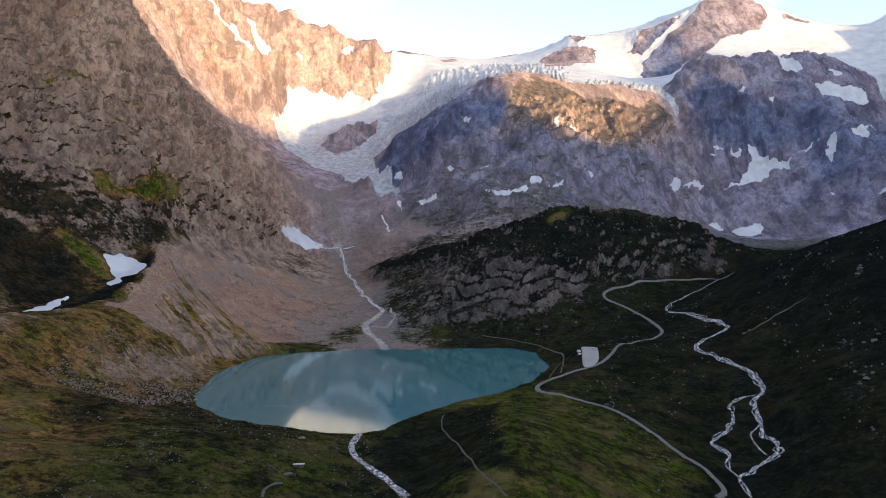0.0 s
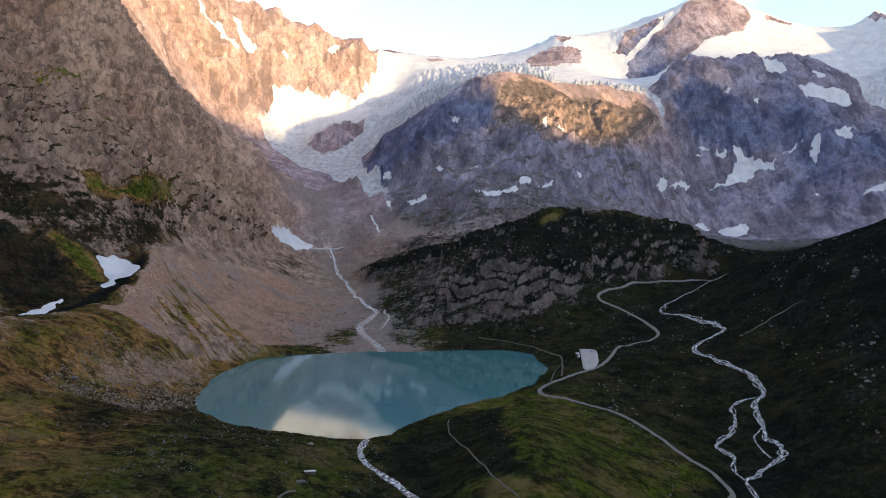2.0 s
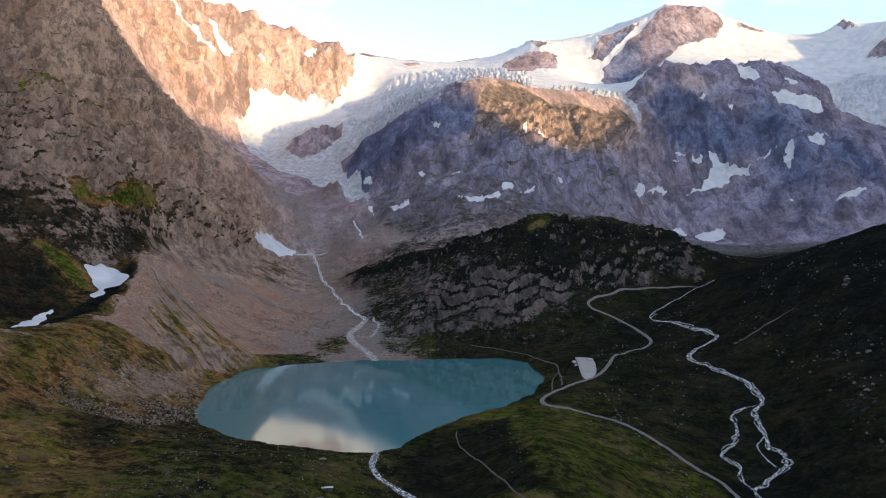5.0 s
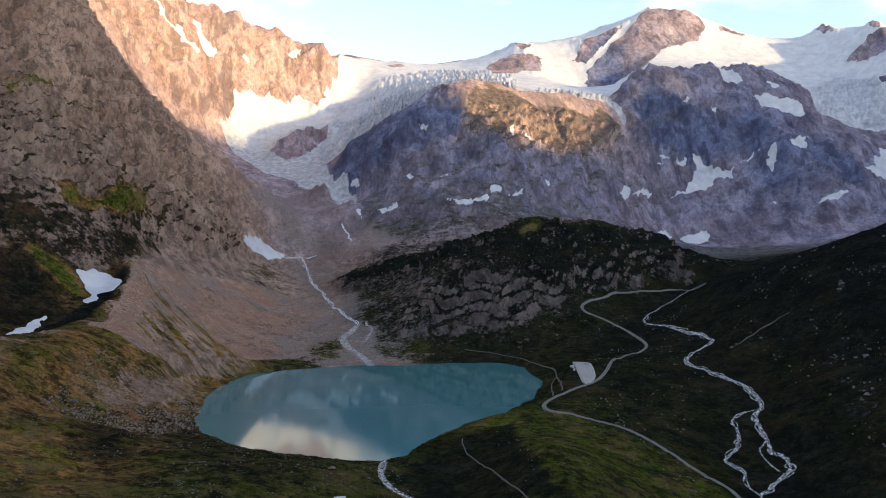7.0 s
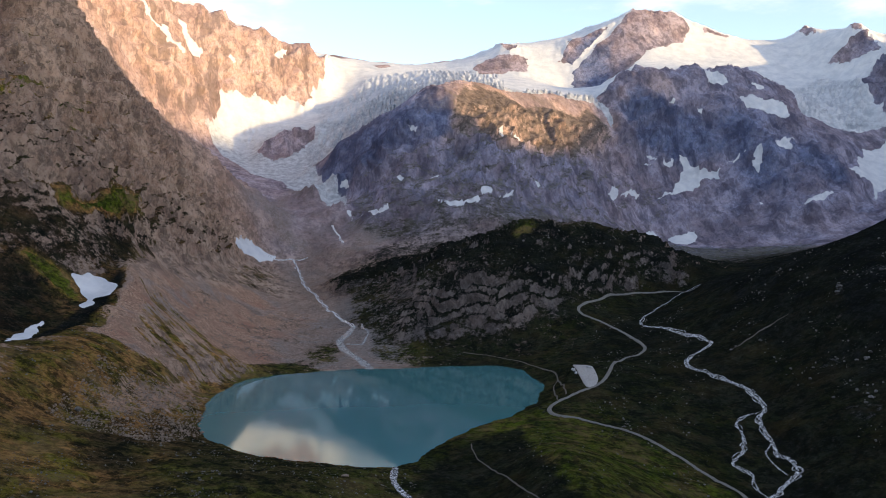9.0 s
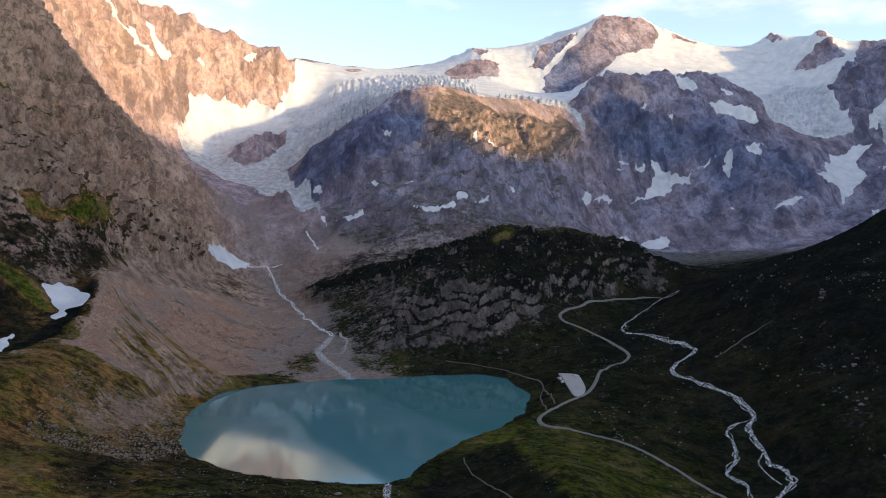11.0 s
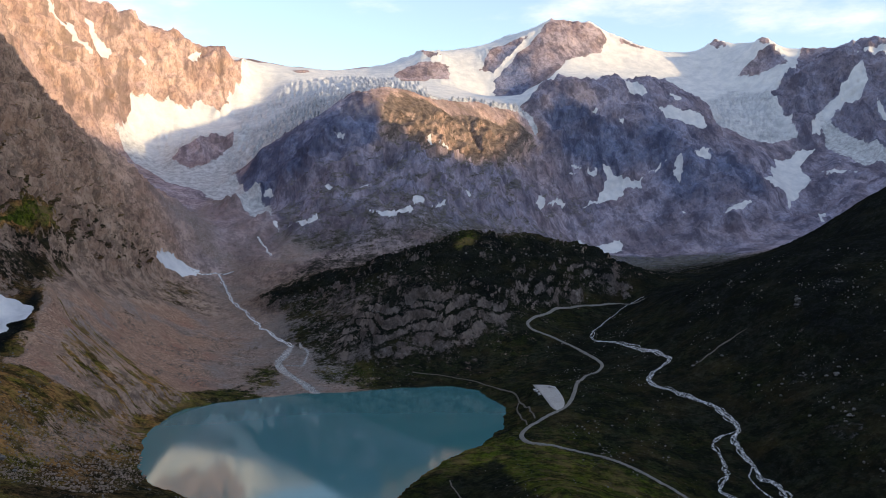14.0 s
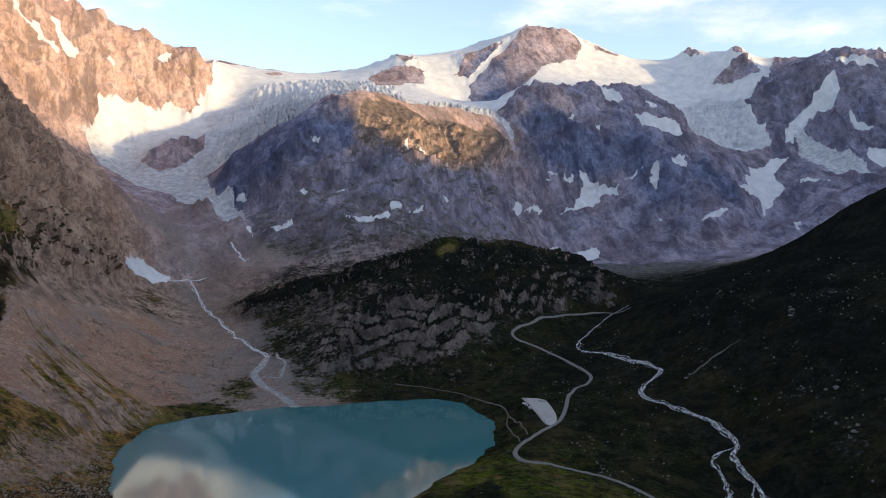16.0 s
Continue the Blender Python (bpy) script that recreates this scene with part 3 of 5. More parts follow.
    edge = s.math("ADD", s.attr("snow"), s.math("MULTIPLY", s.math("SUBTRACT", s.noise(11, 8, 0.7), 0.5), 0.9))
    w = s.ramp(edge, -0.06, 0.06)
    colour = s.mix(w, colour, white)
    n = s.bump(s.noise(22, 10, 0.72), 0.8, 4.0)
    n = s.bump(crag, 0.7, 5.0, n)
    n = s.bump(block, 0.5, 3.0, n)
    n = s.bump(fine, 0.9, 1.4, n)
    calm = s.bump(s.noise(18, 8, 0.66), 0.8, 3.0)
    pick = s.n.new("ShaderNodeMix")
    pick.data_type = "VECTOR"
    s.put(pick.inputs[0], s.math("MAXIMUM", w, s.math("MULTIPLY", loose, 0.45))), s.put(pick.inputs[4], n), s.put(pick.inputs[5], calm)
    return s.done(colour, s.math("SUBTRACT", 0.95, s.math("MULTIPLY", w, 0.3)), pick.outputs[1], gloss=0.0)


LAND = land_material()

# ---------------------------------------------------------------- ground and mountains
EYE = np.array((-80.0, 40.0, 188.0))      # only sets where the grid is fine


def coarse(first, last, columns):
    az = np.linspace(radians(first), radians(last), columns)
    lr = np.linspace(math.log(25), math.log(5600), 300)
    a, r = np.meshgrid(az, np.exp(lr), indexing="ij")
    return az, lr, skin(PIVOT[0] + r * np.sin(a), PIVOT[1] + r * np.cos(a))


def rows(az, lr, height, count, blur):
    """Distances along each bearing, close together where the land stands up."""
    up = np.arctan2(height - EYE[2], np.exp(lr))
    ds = np.abs(np.diff(up, axis=1)) + 0.10 * np.diff(lr)
    pad = np.concatenate([ds[:1].repeat(blur, 0), ds, ds[-1:].repeat(blur, 0)])
    ds = sum(pad[k:k + len(ds)] for k in range(2 * blur + 1))
    run = np.concatenate([np.zeros((len(ds), 1)), ds.cumsum(1)], 1)
    run /= run[:, -1:]
    want = np.linspace(0, 1, count)
    return np.array([np.interp(want, r, lr) for r in run])


def mesh_of(name, co, faces, smooth=True):
    me = bpy.data.meshes.new(name)
    me.vertices.add(len(co))
    me.vertices.foreach_set("co", np.ascontiguousarray(co, np.float32).ravel())
    me.loops.add(faces.size)
    me.polygons.add(len(faces))
    me.loops.foreach_set("vertex_index", np.ascontiguousarray(faces, np.int32).ravel())
    me.polygons.foreach_set("loop_start", np.arange(0, faces.size, faces.shape[1], dtype=np.int32))
    me.polygons.foreach_set("use_smooth", np.full(len(faces), smooth))
    me.update(calc_edges=True)
    return me


PAINT, TINTS, GROUND = [], [], {}


def paint(kind, outline):
    """A stretch of the plan that is snow or ice, or bare rock standing out of it."""
    PAINT.append((kind, outline))


def tint(what, amount, width, outline):
    """A stretch of the plan with a cover or painted tone of its own, with a soft edge."""
    TINTS.append((what, amount, width, outline))


paint("snowfield", [(-210, 3560), (-60, 3750), (400, 3900), (1200, 4000), (2200, 4000), (2330, 3500), (1990, 3077), (1864, 2889), (1732, 2918), (1620, 2956), (1585, 3007), (1679, 3249), (1617, 3417), (1361, 3118), (1226, 3070), (1227, 3120), (1115, 3060), (1050, 3100), (950, 3080), (860, 3020), (796, 2990), (815, 2860), (760, 2930), (590, 2870), (450, 2780), (330, 2710), (235, 2620), (175, 2560), (25, 2550), (-74, 2590), (-165, 2700), (-235, 2680), (-190, 2450), (-123, 2255), (-107, 2101), (-199, 2281), (-307, 2489), (-426, 2662), (-470, 2740), (-560, 2830), (-594, 2870), (-572, 3019), (-584, 3029), (-485, 3152), (-403, 3199), (-369, 3250), (-306, 3260), (-270, 3326), (-219, 3383), (-220, 3438)])
paint("snowfield", [(2013, 3008), (2038, 2955), (1999, 2854), (2008, 2725), (2036, 2587), (1979, 2483), (1926, 2597), (1927, 2762), (1946, 2850)])
paint("snowfield", [(-1100, 2700), (-830, 2870), (-735, 3080), (-570, 3330), (-430, 3425), (-275, 3480), (-200, 3560), (-150, 3900), (-1100, 3900)])
paint("rock", [(1218, 3843), (1409, 3822), (1461, 3730), (1379, 3642), (1211, 3581), (1096, 3457), (1060, 3420), (960, 3440), (830, 3450), (852, 3560), (946, 3624), (1066, 3710)])
paint("rock", [(1043, 3774), (1088, 3782), (985, 3686), (862, 3597), (811, 3619), (881, 3740)])
paint("rock", [(414, 3585), (488, 3662), (585, 3638), (671, 3621), (639, 3503), (560, 3480), (423, 3405)])
paint("rock", [(561, 3787), (616, 3730), (654, 3700), (592, 3671)])
paint("rock", [(1525, 3765), (1682, 3744), (1619, 3728), (1524, 3730)])
paint("rock", [(1988, 3731), (2058, 3791), (2027, 3630), (1999, 3661)])
paint("rock", [(1960, 3429), (1996, 3420), (2061, 3401), (2107, 3392), (2097, 3252), (2034, 3285), (1986, 3370)])
paint("rock", [(2075, 3453), (2115, 3429), (2095, 3397), (2070, 3432)])
paint("rock", [(1932, 3144), (2037, 3189), (2115, 3120), (2115, 3014), (2045, 2947), (1973, 2930), (1891, 2984)])
paint("rock", [(2114, 3020), (2146, 2986), (2214, 2951), (2175, 2930), (2097, 2930), (2068, 2960)])
paint("rock", [(2258, 2917), (2306, 2866), (2330, 2810), (2224, 2693), (2142, 2767), (2165, 2854)])
paint("rock", [(2029, 2844), (2121, 2838), (2116, 2735), (2135, 2595), (2039, 2491), (2042, 2707)])
paint("rock", [(-426, 2842), (-378, 2888), (-290, 2939), (-226, 2921), (-240, 2882), (-292, 2804), (-364, 2777)])
paint("rock", [(-327, 3262), (-277, 3324), (-261, 3313), (-294, 3243)])
paint("rock", [(-14, 3611), (61, 3641), (63, 3585), (4, 3570)])

paint("patch", [(-454, 1099), (-445, 1124), (-417, 1138), (-407, 1130), (-400, 1089), (-410, 1075), (-414, 1056), (-423, 1032), (-430, 1048), (-422, 1069), (-438, 1089)])
paint("patch", [(-438, 848), (-445, 922), (-439, 968), (-433, 970), (-434, 923), (-427, 860)])
paint("patch", [(-349, 1754), (-322, 1806), (-288, 1819), (-262, 1828), (-284, 1784), (-317, 1768), (-336, 1724)])
paint("patch", [(95, 2009), (122, 1980), (156, 1977), (202, 1996), (202, 1974), (158, 1940), (120, 1966)])
paint("patch", [(215, 2053), (236, 2074), (245, 2046), (218, 2027)])
paint("patch", [(255, 2033), (299, 2082), (293, 2056), (262, 2034)])
paint("patch", [(379, 2207), (396, 2233), (396, 2193), (383, 2189)])
paint("patch", [(309, 2385), (327, 2411), (336, 2375), (319, 2364)])
paint("patch", [(353, 2416), (373, 2406), (400, 2419), (373, 2386)])
paint("patch", [(416, 2463), (440, 2479), (429, 2461)])
paint("patch", [(706, 2583), (737, 2609), (732, 2566), (689, 2506)])
paint("patch", [(744, 2581), (798, 2629), (840, 2633), (777, 2595)])
paint("patch", [(899, 2780), (923, 2790), (946, 2768), (1003, 2776), (986, 2762), (926, 2769)])
paint("patch", [(1015, 2764), (1061, 2755), (1074, 2731), (1098, 2722), (1148, 2712), (1130, 2694), (1071, 2695), (1027, 2668), (972, 2682), (896, 2646), (956, 2689), (977, 2719), (1015, 2734)])
paint("patch", [(795, 2493), (832, 2514), (856, 2485)])
paint("patch", [(865, 2483), (931, 2508), (973, 2501), (943, 2453), (886, 2442)])
paint("patch", [(1165, 2719), (1212, 2710), (1249, 2714), (1200, 2701)])
paint("patch", [(1223, 2649), (1262, 2680), (1283, 2682), (1229, 2597)])
paint("patch", [(1300, 2653), (1364, 2691), (1426, 2728), (1338, 2639)])
paint("patch", [(1251, 2391), (1303, 2393), (1365, 2417), (1349, 2385), (1281, 2368)])
paint("patch", [(1305, 2914), (1349, 2907), (1402, 2882), (1464, 2872), (1442, 2808), (1388, 2814), (1340, 2845), (1303, 2865)])
paint("patch", [(1389, 2991), (1440, 2991), (1410, 2954), (1382, 2973)])
paint("patch", [(1222, 3071), (1278, 3035), (1287, 2973), (1222, 2985)])
paint("patch", [(1129, 2875), (1150, 2874), (1136, 2856)])
paint("patch", [(1031, 2891), (1060, 2902), (1043, 2884)])
paint("patch", [(55, 2308), (80, 2295), (71, 2276)])
paint("patch", [(-157, 2311), (-116, 2317), (-109, 2291), (-139, 2311)])
paint("patch", [(-82, 2045), (-39, 2006), (-9, 2020), (-18, 1999), (-53, 1997)])
paint("patch", [(-244, 2508), (-221, 2508), (-231, 2454)])
paint("patch", [(-794, 2731), (-784, 2774), (-744, 2843), (-697, 2921), (-682, 2918), (-722, 2849), (-760, 2798)])
paint("patch", [(-728, 2995), (-714, 3035), (-672, 3036), (-636, 3052), (-652, 3014), (-699, 2988)])
paint("patch", [(-561, 3159), (-544, 3172), (-544, 3134), (-558, 3124)])
paint("patch", [(-408, 3333), (-363, 3403), (-367, 3363), (-396, 3321)])
paint("patch", [(1738, 2818), (1859, 2834), (1894, 2811), (1812, 2783), (1781, 2670), (1670, 2604), (1597, 2553), (1612, 2592), (1558, 2628)])
paint("patch", [(1639, 2453), (1639, 2393), (1424, 2156)])
paint("patch", [(2136, 2789), (2156, 2724), (2158, 2678), (2135, 2700), (2126, 2762)])
paint("patch", [(2179, 2983), (2256, 2931), (2314, 2875), (2324, 2826), (2263, 2878), (2209, 2954)])
paint("patch", [(2188, 2920), (2158, 2864), (2120, 2840), (2052, 2899), (2026, 2899), (1930, 2839), (1910, 2859), (2031, 2936), (2105, 2923), (2171, 2924)])
paint("patch", [(1811, 2688), (1840, 2606), (1880, 2536), (1815, 2604)])
paint("patch", [(2104, 2650), (2139, 2600), (2059, 2513), (2051, 2577)])
paint("patch", [(1166, 2482), (1177, 2468), (1166, 2460)])
paint("patch", [(9, 2157), (30, 2116), (23, 2099)])
paint("patch", [(-118, 2075), (-104, 2087), (-102, 2041)])
paint("patch", [(81, 2102), (120, 2120), (110, 2103)])
paint("patch", [(869, 2750), (915, 2766), (904, 2757)])
tint("grass", 1.0, 14, [(-503, 1194), (-490, 1212), (-474, 1247), (-461, 1282), (-470, 1371), (-458, 1402), (-446, 1401), (-452, 1292), (-473, 1216), (-493, 1188)])
tint("fresh_lit", 1.0, 14, [(-503, 1194), (-490, 1212), (-474, 1247), (-461, 1282), (-470, 1371), (-458, 1402), (-446, 1401), (-452, 1292), (-473, 1216), (-493, 1188)])
tint("grass", 0.95, 20, [(-533, 1087), (-512, 1102), (-491, 1097), (-458, 1100), (-428, 1067), (-431, 998), (-449, 932), (-456, 892)])
tint("fresh_lit", 0.12, 20, [(-533, 1087), (-512, 1102), (-495, 1090), (-471, 1078), (-445, 1020), (-449, 932), (-456, 892)])
tint("fresh_lit", 0.8, 10, [(-494, 1089), (-471, 1098), (-456, 1089), (-458, 1069), (-473, 1075)])
tint("grass", 0.75, 30, [(-539, 1101), (-517, 1153), (-456, 1236), (-425, 1222), (-461, 1130), (-511, 1098)])
tint("fresh_lit", 0.1, 30, [(-539, 1101), (-517, 1153), (-456, 1236), (-425, 1222), (-461, 1130), (-511, 1098)])
# crest's shadow on the moraine trough, painted as a near-black grass band
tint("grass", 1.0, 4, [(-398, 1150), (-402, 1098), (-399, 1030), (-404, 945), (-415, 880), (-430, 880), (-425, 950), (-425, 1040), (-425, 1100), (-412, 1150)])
tint("fresh_lit", 0.0, 4, [(-398, 1150), (-402, 1098), (-399, 1030), (-404, 945), (-415, 880), (-430, 880), (-425, 950), (-425, 1040), (-425, 1100), (-412, 1150)])
tint("grass", 0.45, 40, [(149, 2225), (384, 2393), (454, 2403), (270, 2123), (154, 2139)])
tint("fresh_lit", 1.0, 10, [(257, 1876), (225, 1528), (233, 1491), (192, 1469)])
tint("grass", 1.0, 10, [(257, 1876), (225, 1528), (233, 1491), (192, 1469)])
tint("grass", 0.04, 24, [(-392, 1154), (-373, 1284), (-306, 1515), (-209, 1556), (-133, 1397), (-151, 1160), (-233, 1081), (-290, 1091), (-334, 1070), (-374, 1055)])
tint("scree", 1.0, 24, [(-392, 1154), (-373, 1284), (-306, 1515), (-209, 1556), (-133, 1397), (-151, 1160), (-233, 1081), (-290, 1091), (-334, 1070), (-374, 1055)])
tint("warmth", 1.0, 14, [(-392, 1154), (-373, 1284), (-306, 1515), (-246, 1515), (-209, 1131), (-233, 1081), (-290, 1091), (-334, 1070), (-374, 1055)])
tint("warmth", 1.0, 14, [(-337, 775), (-313, 873), (-280, 996), (-257, 916), (-267, 788), (-304, 740), (-310, 647)])
tint("grass", 0.36, 14, [(-334, 781), (-313, 873), (-280, 996), (-257, 916), (-275, 822), (-308, 755), (-313, 656)])
tint("scree", 0.8, 14, [(-334, 781), (-313, 873), (-280, 996), (-257, 916), (-275, 822), (-308, 755), (-313, 656)])
tint("grass", 0.03, 10, [(-137, 1356), (-69, 1334), (-38, 1236), (-26, 1155), (-119, 1107), (-150, 1135), (-113, 1214)])
tint("scree", 1.0, 10, [(-137, 1356), (-69, 1334), (-38, 1236), (-26, 1155), (-119, 1107), (-150, 1135), (-113, 1214)])
tint("warmth", 0.35, 10, [(-137, 1356), (-69, 1334), (-38, 1236), (-26, 1155), (-119, 1107), (-150, 1135), (-113, 1214)])
tint("grass", 0.0, 20, [(-370, 1903), (-272, 2461), (-107, 2036), (-6, 1865), (-82, 1796), (-180, 1832), (-285, 1916)])
tint("scree", 0.7, 20, [(-370, 1903), (-272, 2461), (-107, 2036), (-6, 1865), (-82, 1796), (-180, 1832), (-285, 1916)])
tint("warmth", 0.38, 20, [(-370, 1903), (-272, 2461), (-107, 2036), (-6, 1865), (-82, 1796), (-180, 1832), (-285, 1916)])
# dome: shaded left flank painted cold, its sunlit crest a warmer brown
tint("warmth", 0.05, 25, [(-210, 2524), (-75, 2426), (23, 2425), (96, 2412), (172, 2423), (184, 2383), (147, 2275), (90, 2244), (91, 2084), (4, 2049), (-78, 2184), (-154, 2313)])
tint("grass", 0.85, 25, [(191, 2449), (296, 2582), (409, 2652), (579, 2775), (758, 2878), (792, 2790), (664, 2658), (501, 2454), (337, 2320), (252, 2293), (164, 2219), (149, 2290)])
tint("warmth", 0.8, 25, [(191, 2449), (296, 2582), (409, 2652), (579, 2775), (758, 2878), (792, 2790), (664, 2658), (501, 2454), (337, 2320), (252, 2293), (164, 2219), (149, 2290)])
tint("grass", 0.46, 45, [(210, 2217), (451, 2464), (645, 2591), (721, 2596), (402, 1523), (184, 1510), (207, 2000), (211, 2122)])
tint("fresh_lit", 0.15, 45, [(210, 2217), (451, 2464), (645, 2591), (721, 2596), (402, 1523), (184, 1510), (207, 2000), (211, 2122)])
tint("grass", 0.36, 40, [(11, 2195), (105, 2237), (207, 2200), (190, 1978), (121, 1857), (-3, 1929)])
tint("fresh_lit", 0.05, 40, [(11, 2195), (105, 2237), (207, 2200), (190, 1978), (121, 1857), (-3, 1929)])
tint("warmth", 0.55, 30, [(809, 2909), (893, 2944), (1025, 2985), (1082, 2935), (1013, 2867), (857, 2836)])
tint("grass", 0.36, 40, [(809, 2909), (893, 2944), (1025, 2985), (1038, 2878), (902, 2846)])
tint("grass", 0.34, 40, [(823, 2794), (903, 2789), (976, 2717), (888, 2539), (389, 1516), (685, 2601)])
tint("warmth", 0.16, 30, [(-117, 1640), (-22, 1640), (220, 1545), (440, 1540), (480, 1400), (250, 1240), (60, 1170), (-60, 1190), (-95, 1300), (-130, 1500)])
tint("grass", 0.47, 30, [(-117, 1616), (-22, 1555), (-13, 1359), (13, 1236), (-48, 1203), (-87, 1290)])
tint("grass", 0.54, 25, [(25, 1274), (97, 1288), (139, 1273), (133, 1215), (67, 1196), (21, 1235)])
tint("grass", 0.68, 25, [(138, 1483), (209, 1506), (344, 1510), (418, 1505), (461, 1420), (351, 1367), (199, 1298), (155, 1357)])
tint("fresh_lit", 0.14, 18, [(-289, 711), (-260, 826), (-177, 800), (-111, 635), (-139, 557), (-191, 568), (-237, 647), (-262, 649)])
tint("grass", 0.72, 18, [(-289, 711), (-260, 826), (-177, 800), (-111, 635), (-139, 557), (-191, 568), (-237, 647), (-262, 649)])
tint("grass", 0.62, 16, [(-382, 1125), (-347, 1163), (-285, 1123), (-258, 1063), (-292, 992), (-338, 1001), (-376, 1052)])
tint("fresh_lit", 0.55, 14, [(-382, 1125), (-347, 1163), (-285, 1123), (-258, 1063), (-292, 992), (-338, 1001), (-376, 1052)])
tint("grass", 0.3, 20, [(-371, 1272), (-341, 1378), (-300, 1346), (-329, 1264)])
tint("grass", 0.42, 14, [(-177, 1214), (-156, 1269), (-122, 1259), (-116, 1171), (-165, 1136)])
tint("grass", 0.6, 10, [(-234, 1089), (-174, 1155), (-172, 1125), (-232, 1072)])
tint("grass", 0.42, 14, [(-71, 1263), (-38, 1236), (8, 1184), (-27, 1145), (-69, 1170)])
tint("fresh_lit", 0.3, 8, [(-236, 1105), (-180, 1250), (13, 1236), (2, 1117), (-232, 1072)])
tint("grass", 0.75, 10, [(-614, 1294), (-601, 1353), (-581, 1367), (-593, 1299)])
tint("fresh_lit", 1.0, 10, [(-614, 1294), (-601, 1353), (-581, 1367), (-593, 1299)])
tint("grass", 0.75, 10, [(-563, 1327), (-547, 1406), (-534, 1448), (-541, 1361)])
tint("fresh_lit", 1.0, 10, [(-563, 1327), (-547, 1406), (-534, 1448), (-541, 1361)])
tint("grass", 0.9, 8, [(-497, 1086), (-476, 1102), (-453, 1093), (-425, 1060), (-454, 1067), (-477, 1076)])
tint("fresh_lit", 1.0, 8, [(-497, 1086), (-476, 1102), (-453, 1093), (-425, 1060), (-454, 1067), (-477, 1076)])
tint("fresh_lit", 0.75, 12, [(-327, 628), (-299, 627), (-268, 573), (-267, 528), (-292, 533), (-323, 579)])
# light boundary along the hill crest painted in: dark left flank, bright right
tint("fresh_lit", 0.08, 7, [(28, 731), (56, 766), (42, 649), (40, 536), (50, 496), (-45, 561), (-52, 618), (-34, 672), (-4, 698)])
tint("grass", 1.0, 5, [(71, 796), (111, 787), (136, 754), (161, 713), (180, 666), (197, 606), (54, 499), (42, 534), (43, 644), (58, 750)])
tint("fresh_lit", 0.56, 5, [(71, 796), (111, 787), (136, 754), (161, 713), (180, 666), (197, 606), (54, 499), (42, 534), (43, 644), (58, 750)])
tint("grass", 0.62, 8, [(-637, 1269), (-607, 1313), (-592, 1313), (-610, 1273), (-633, 1259)])
tint("fresh_lit", 0.8, 8, [(-637, 1269), (-607, 1313), (-592, 1313), (-610, 1273), (-633, 1259)])
tint("grass", 0.6, 8, [(-556, 1427), (-546, 1463), (-537, 1454), (-549, 1423)])
tint("fresh_lit", 0.8, 8, [(-556, 1427), (-546, 1463), (-537, 1454), (-549, 1423)])
tint("grass", 0.8, 14, [(-518, 1089), (-491, 1094), (-454, 1098), (-460, 1069), (-481, 1070), (-505, 1078)])
tint("fresh_lit", 0.95, 6, [(-518, 1089), (-491, 1094), (-454, 1098), (-460, 1069), (-481, 1070), (-505, 1078)])
tint("streak", 1, 8, [(-374, 963), (-396, 1149), (-371, 1190), (-266, 1134), (-221, 1080), (-283, 964), (-334, 932)])
tint("grass", 0.34, 8, [(-374, 963), (-396, 1149), (-371, 1190), (-266, 1134), (-221, 1080), (-283, 964), (-334, 932)])
tint("fresh_lit", 0.62, 8, [(-374, 963), (-396, 1149), (-371, 1190), (-266, 1134), (-221, 1080), (-283, 964), (-334, 932)])
tint("streak", 0.8, 8, [(-368, 747), (-367, 817), (-306, 950), (-288, 951), (-325, 816), (-345, 746)])
tint("grass", 0.8, 14, [(-326, 727), (-320, 741), (-277, 675), (-249, 638), (-250, 597), (-282, 587), (-301, 649)])
tint("fresh_lit", 0.06, 14, [(-326, 727), (-320, 741), (-277, 675), (-249, 638), (-250, 597), (-282, 587), (-301, 649)])
tint("grass", 0.5, 40, [(540, 1470), (700, 1500), (900, 1700), (1150, 2150), (1000, 2350), (850, 2400), (700, 2150), (580, 1800)])
tint("warmth", 0.1, 40, [(540, 1470), (700, 1500), (900, 1700), (1150, 2150), (1000, 2350), (850, 2400), (700, 2150), (580, 1800)])
tint("grass", 0.5, 8, [(374, 830), (405, 845), (429, 829), (412, 817), (390, 825)])
tint("warmth", 0.0, 8, [(374, 830), (405, 845), (429, 829), (412, 817), (390, 825)])
tint("grass", 0.5, 8, [(350, 733), (375, 708), (366, 682), (346, 690), (345, 718)])
tint("warmth", 0.0, 8, [(350, 733), (375, 708), (366, 682), (346, 690), (345, 718)])
tint("grass", 0.5, 8, [(486, 968), (479, 933), (467, 923), (460, 932)])
tint("warmth", 0.0, 8, [(486, 968), (479, 933), (467, 923), (460, 932)])
tint("grass", 0.5, 8, [(442, 896), (464, 907), (459, 894), (439, 886)])
tint("warmth", 0.0, 8, [(442, 896), (464, 907), (459, 894), (439, 886)])
tint("grass", 0.5, 8, [(518, 966), (543, 949), (532, 930), (506, 939)])
tint("warmth", 0.0, 8, [(518, 966), (543, 949), (532, 930), (506, 939)])
tint("grass", 0.03, 5, [(-386, 933), (-380, 1015), (-396, 1149), (-374, 1150), (-354, 1009), (-314, 977), (-324, 947), (-354, 947)])
tint("scree", 1, 5, [(-386, 933), (-380, 1015), (-396, 1149), (-374, 1150), (-354, 1009), (-314, 977), (-324, 947), (-354, 947)])
tint("warmth", 1, 5, [(-386, 933), (-380, 1015), (-396, 1149), (-374, 1150), (-354, 1009), (-314, 977), (-324, 947), (-354, 947)])
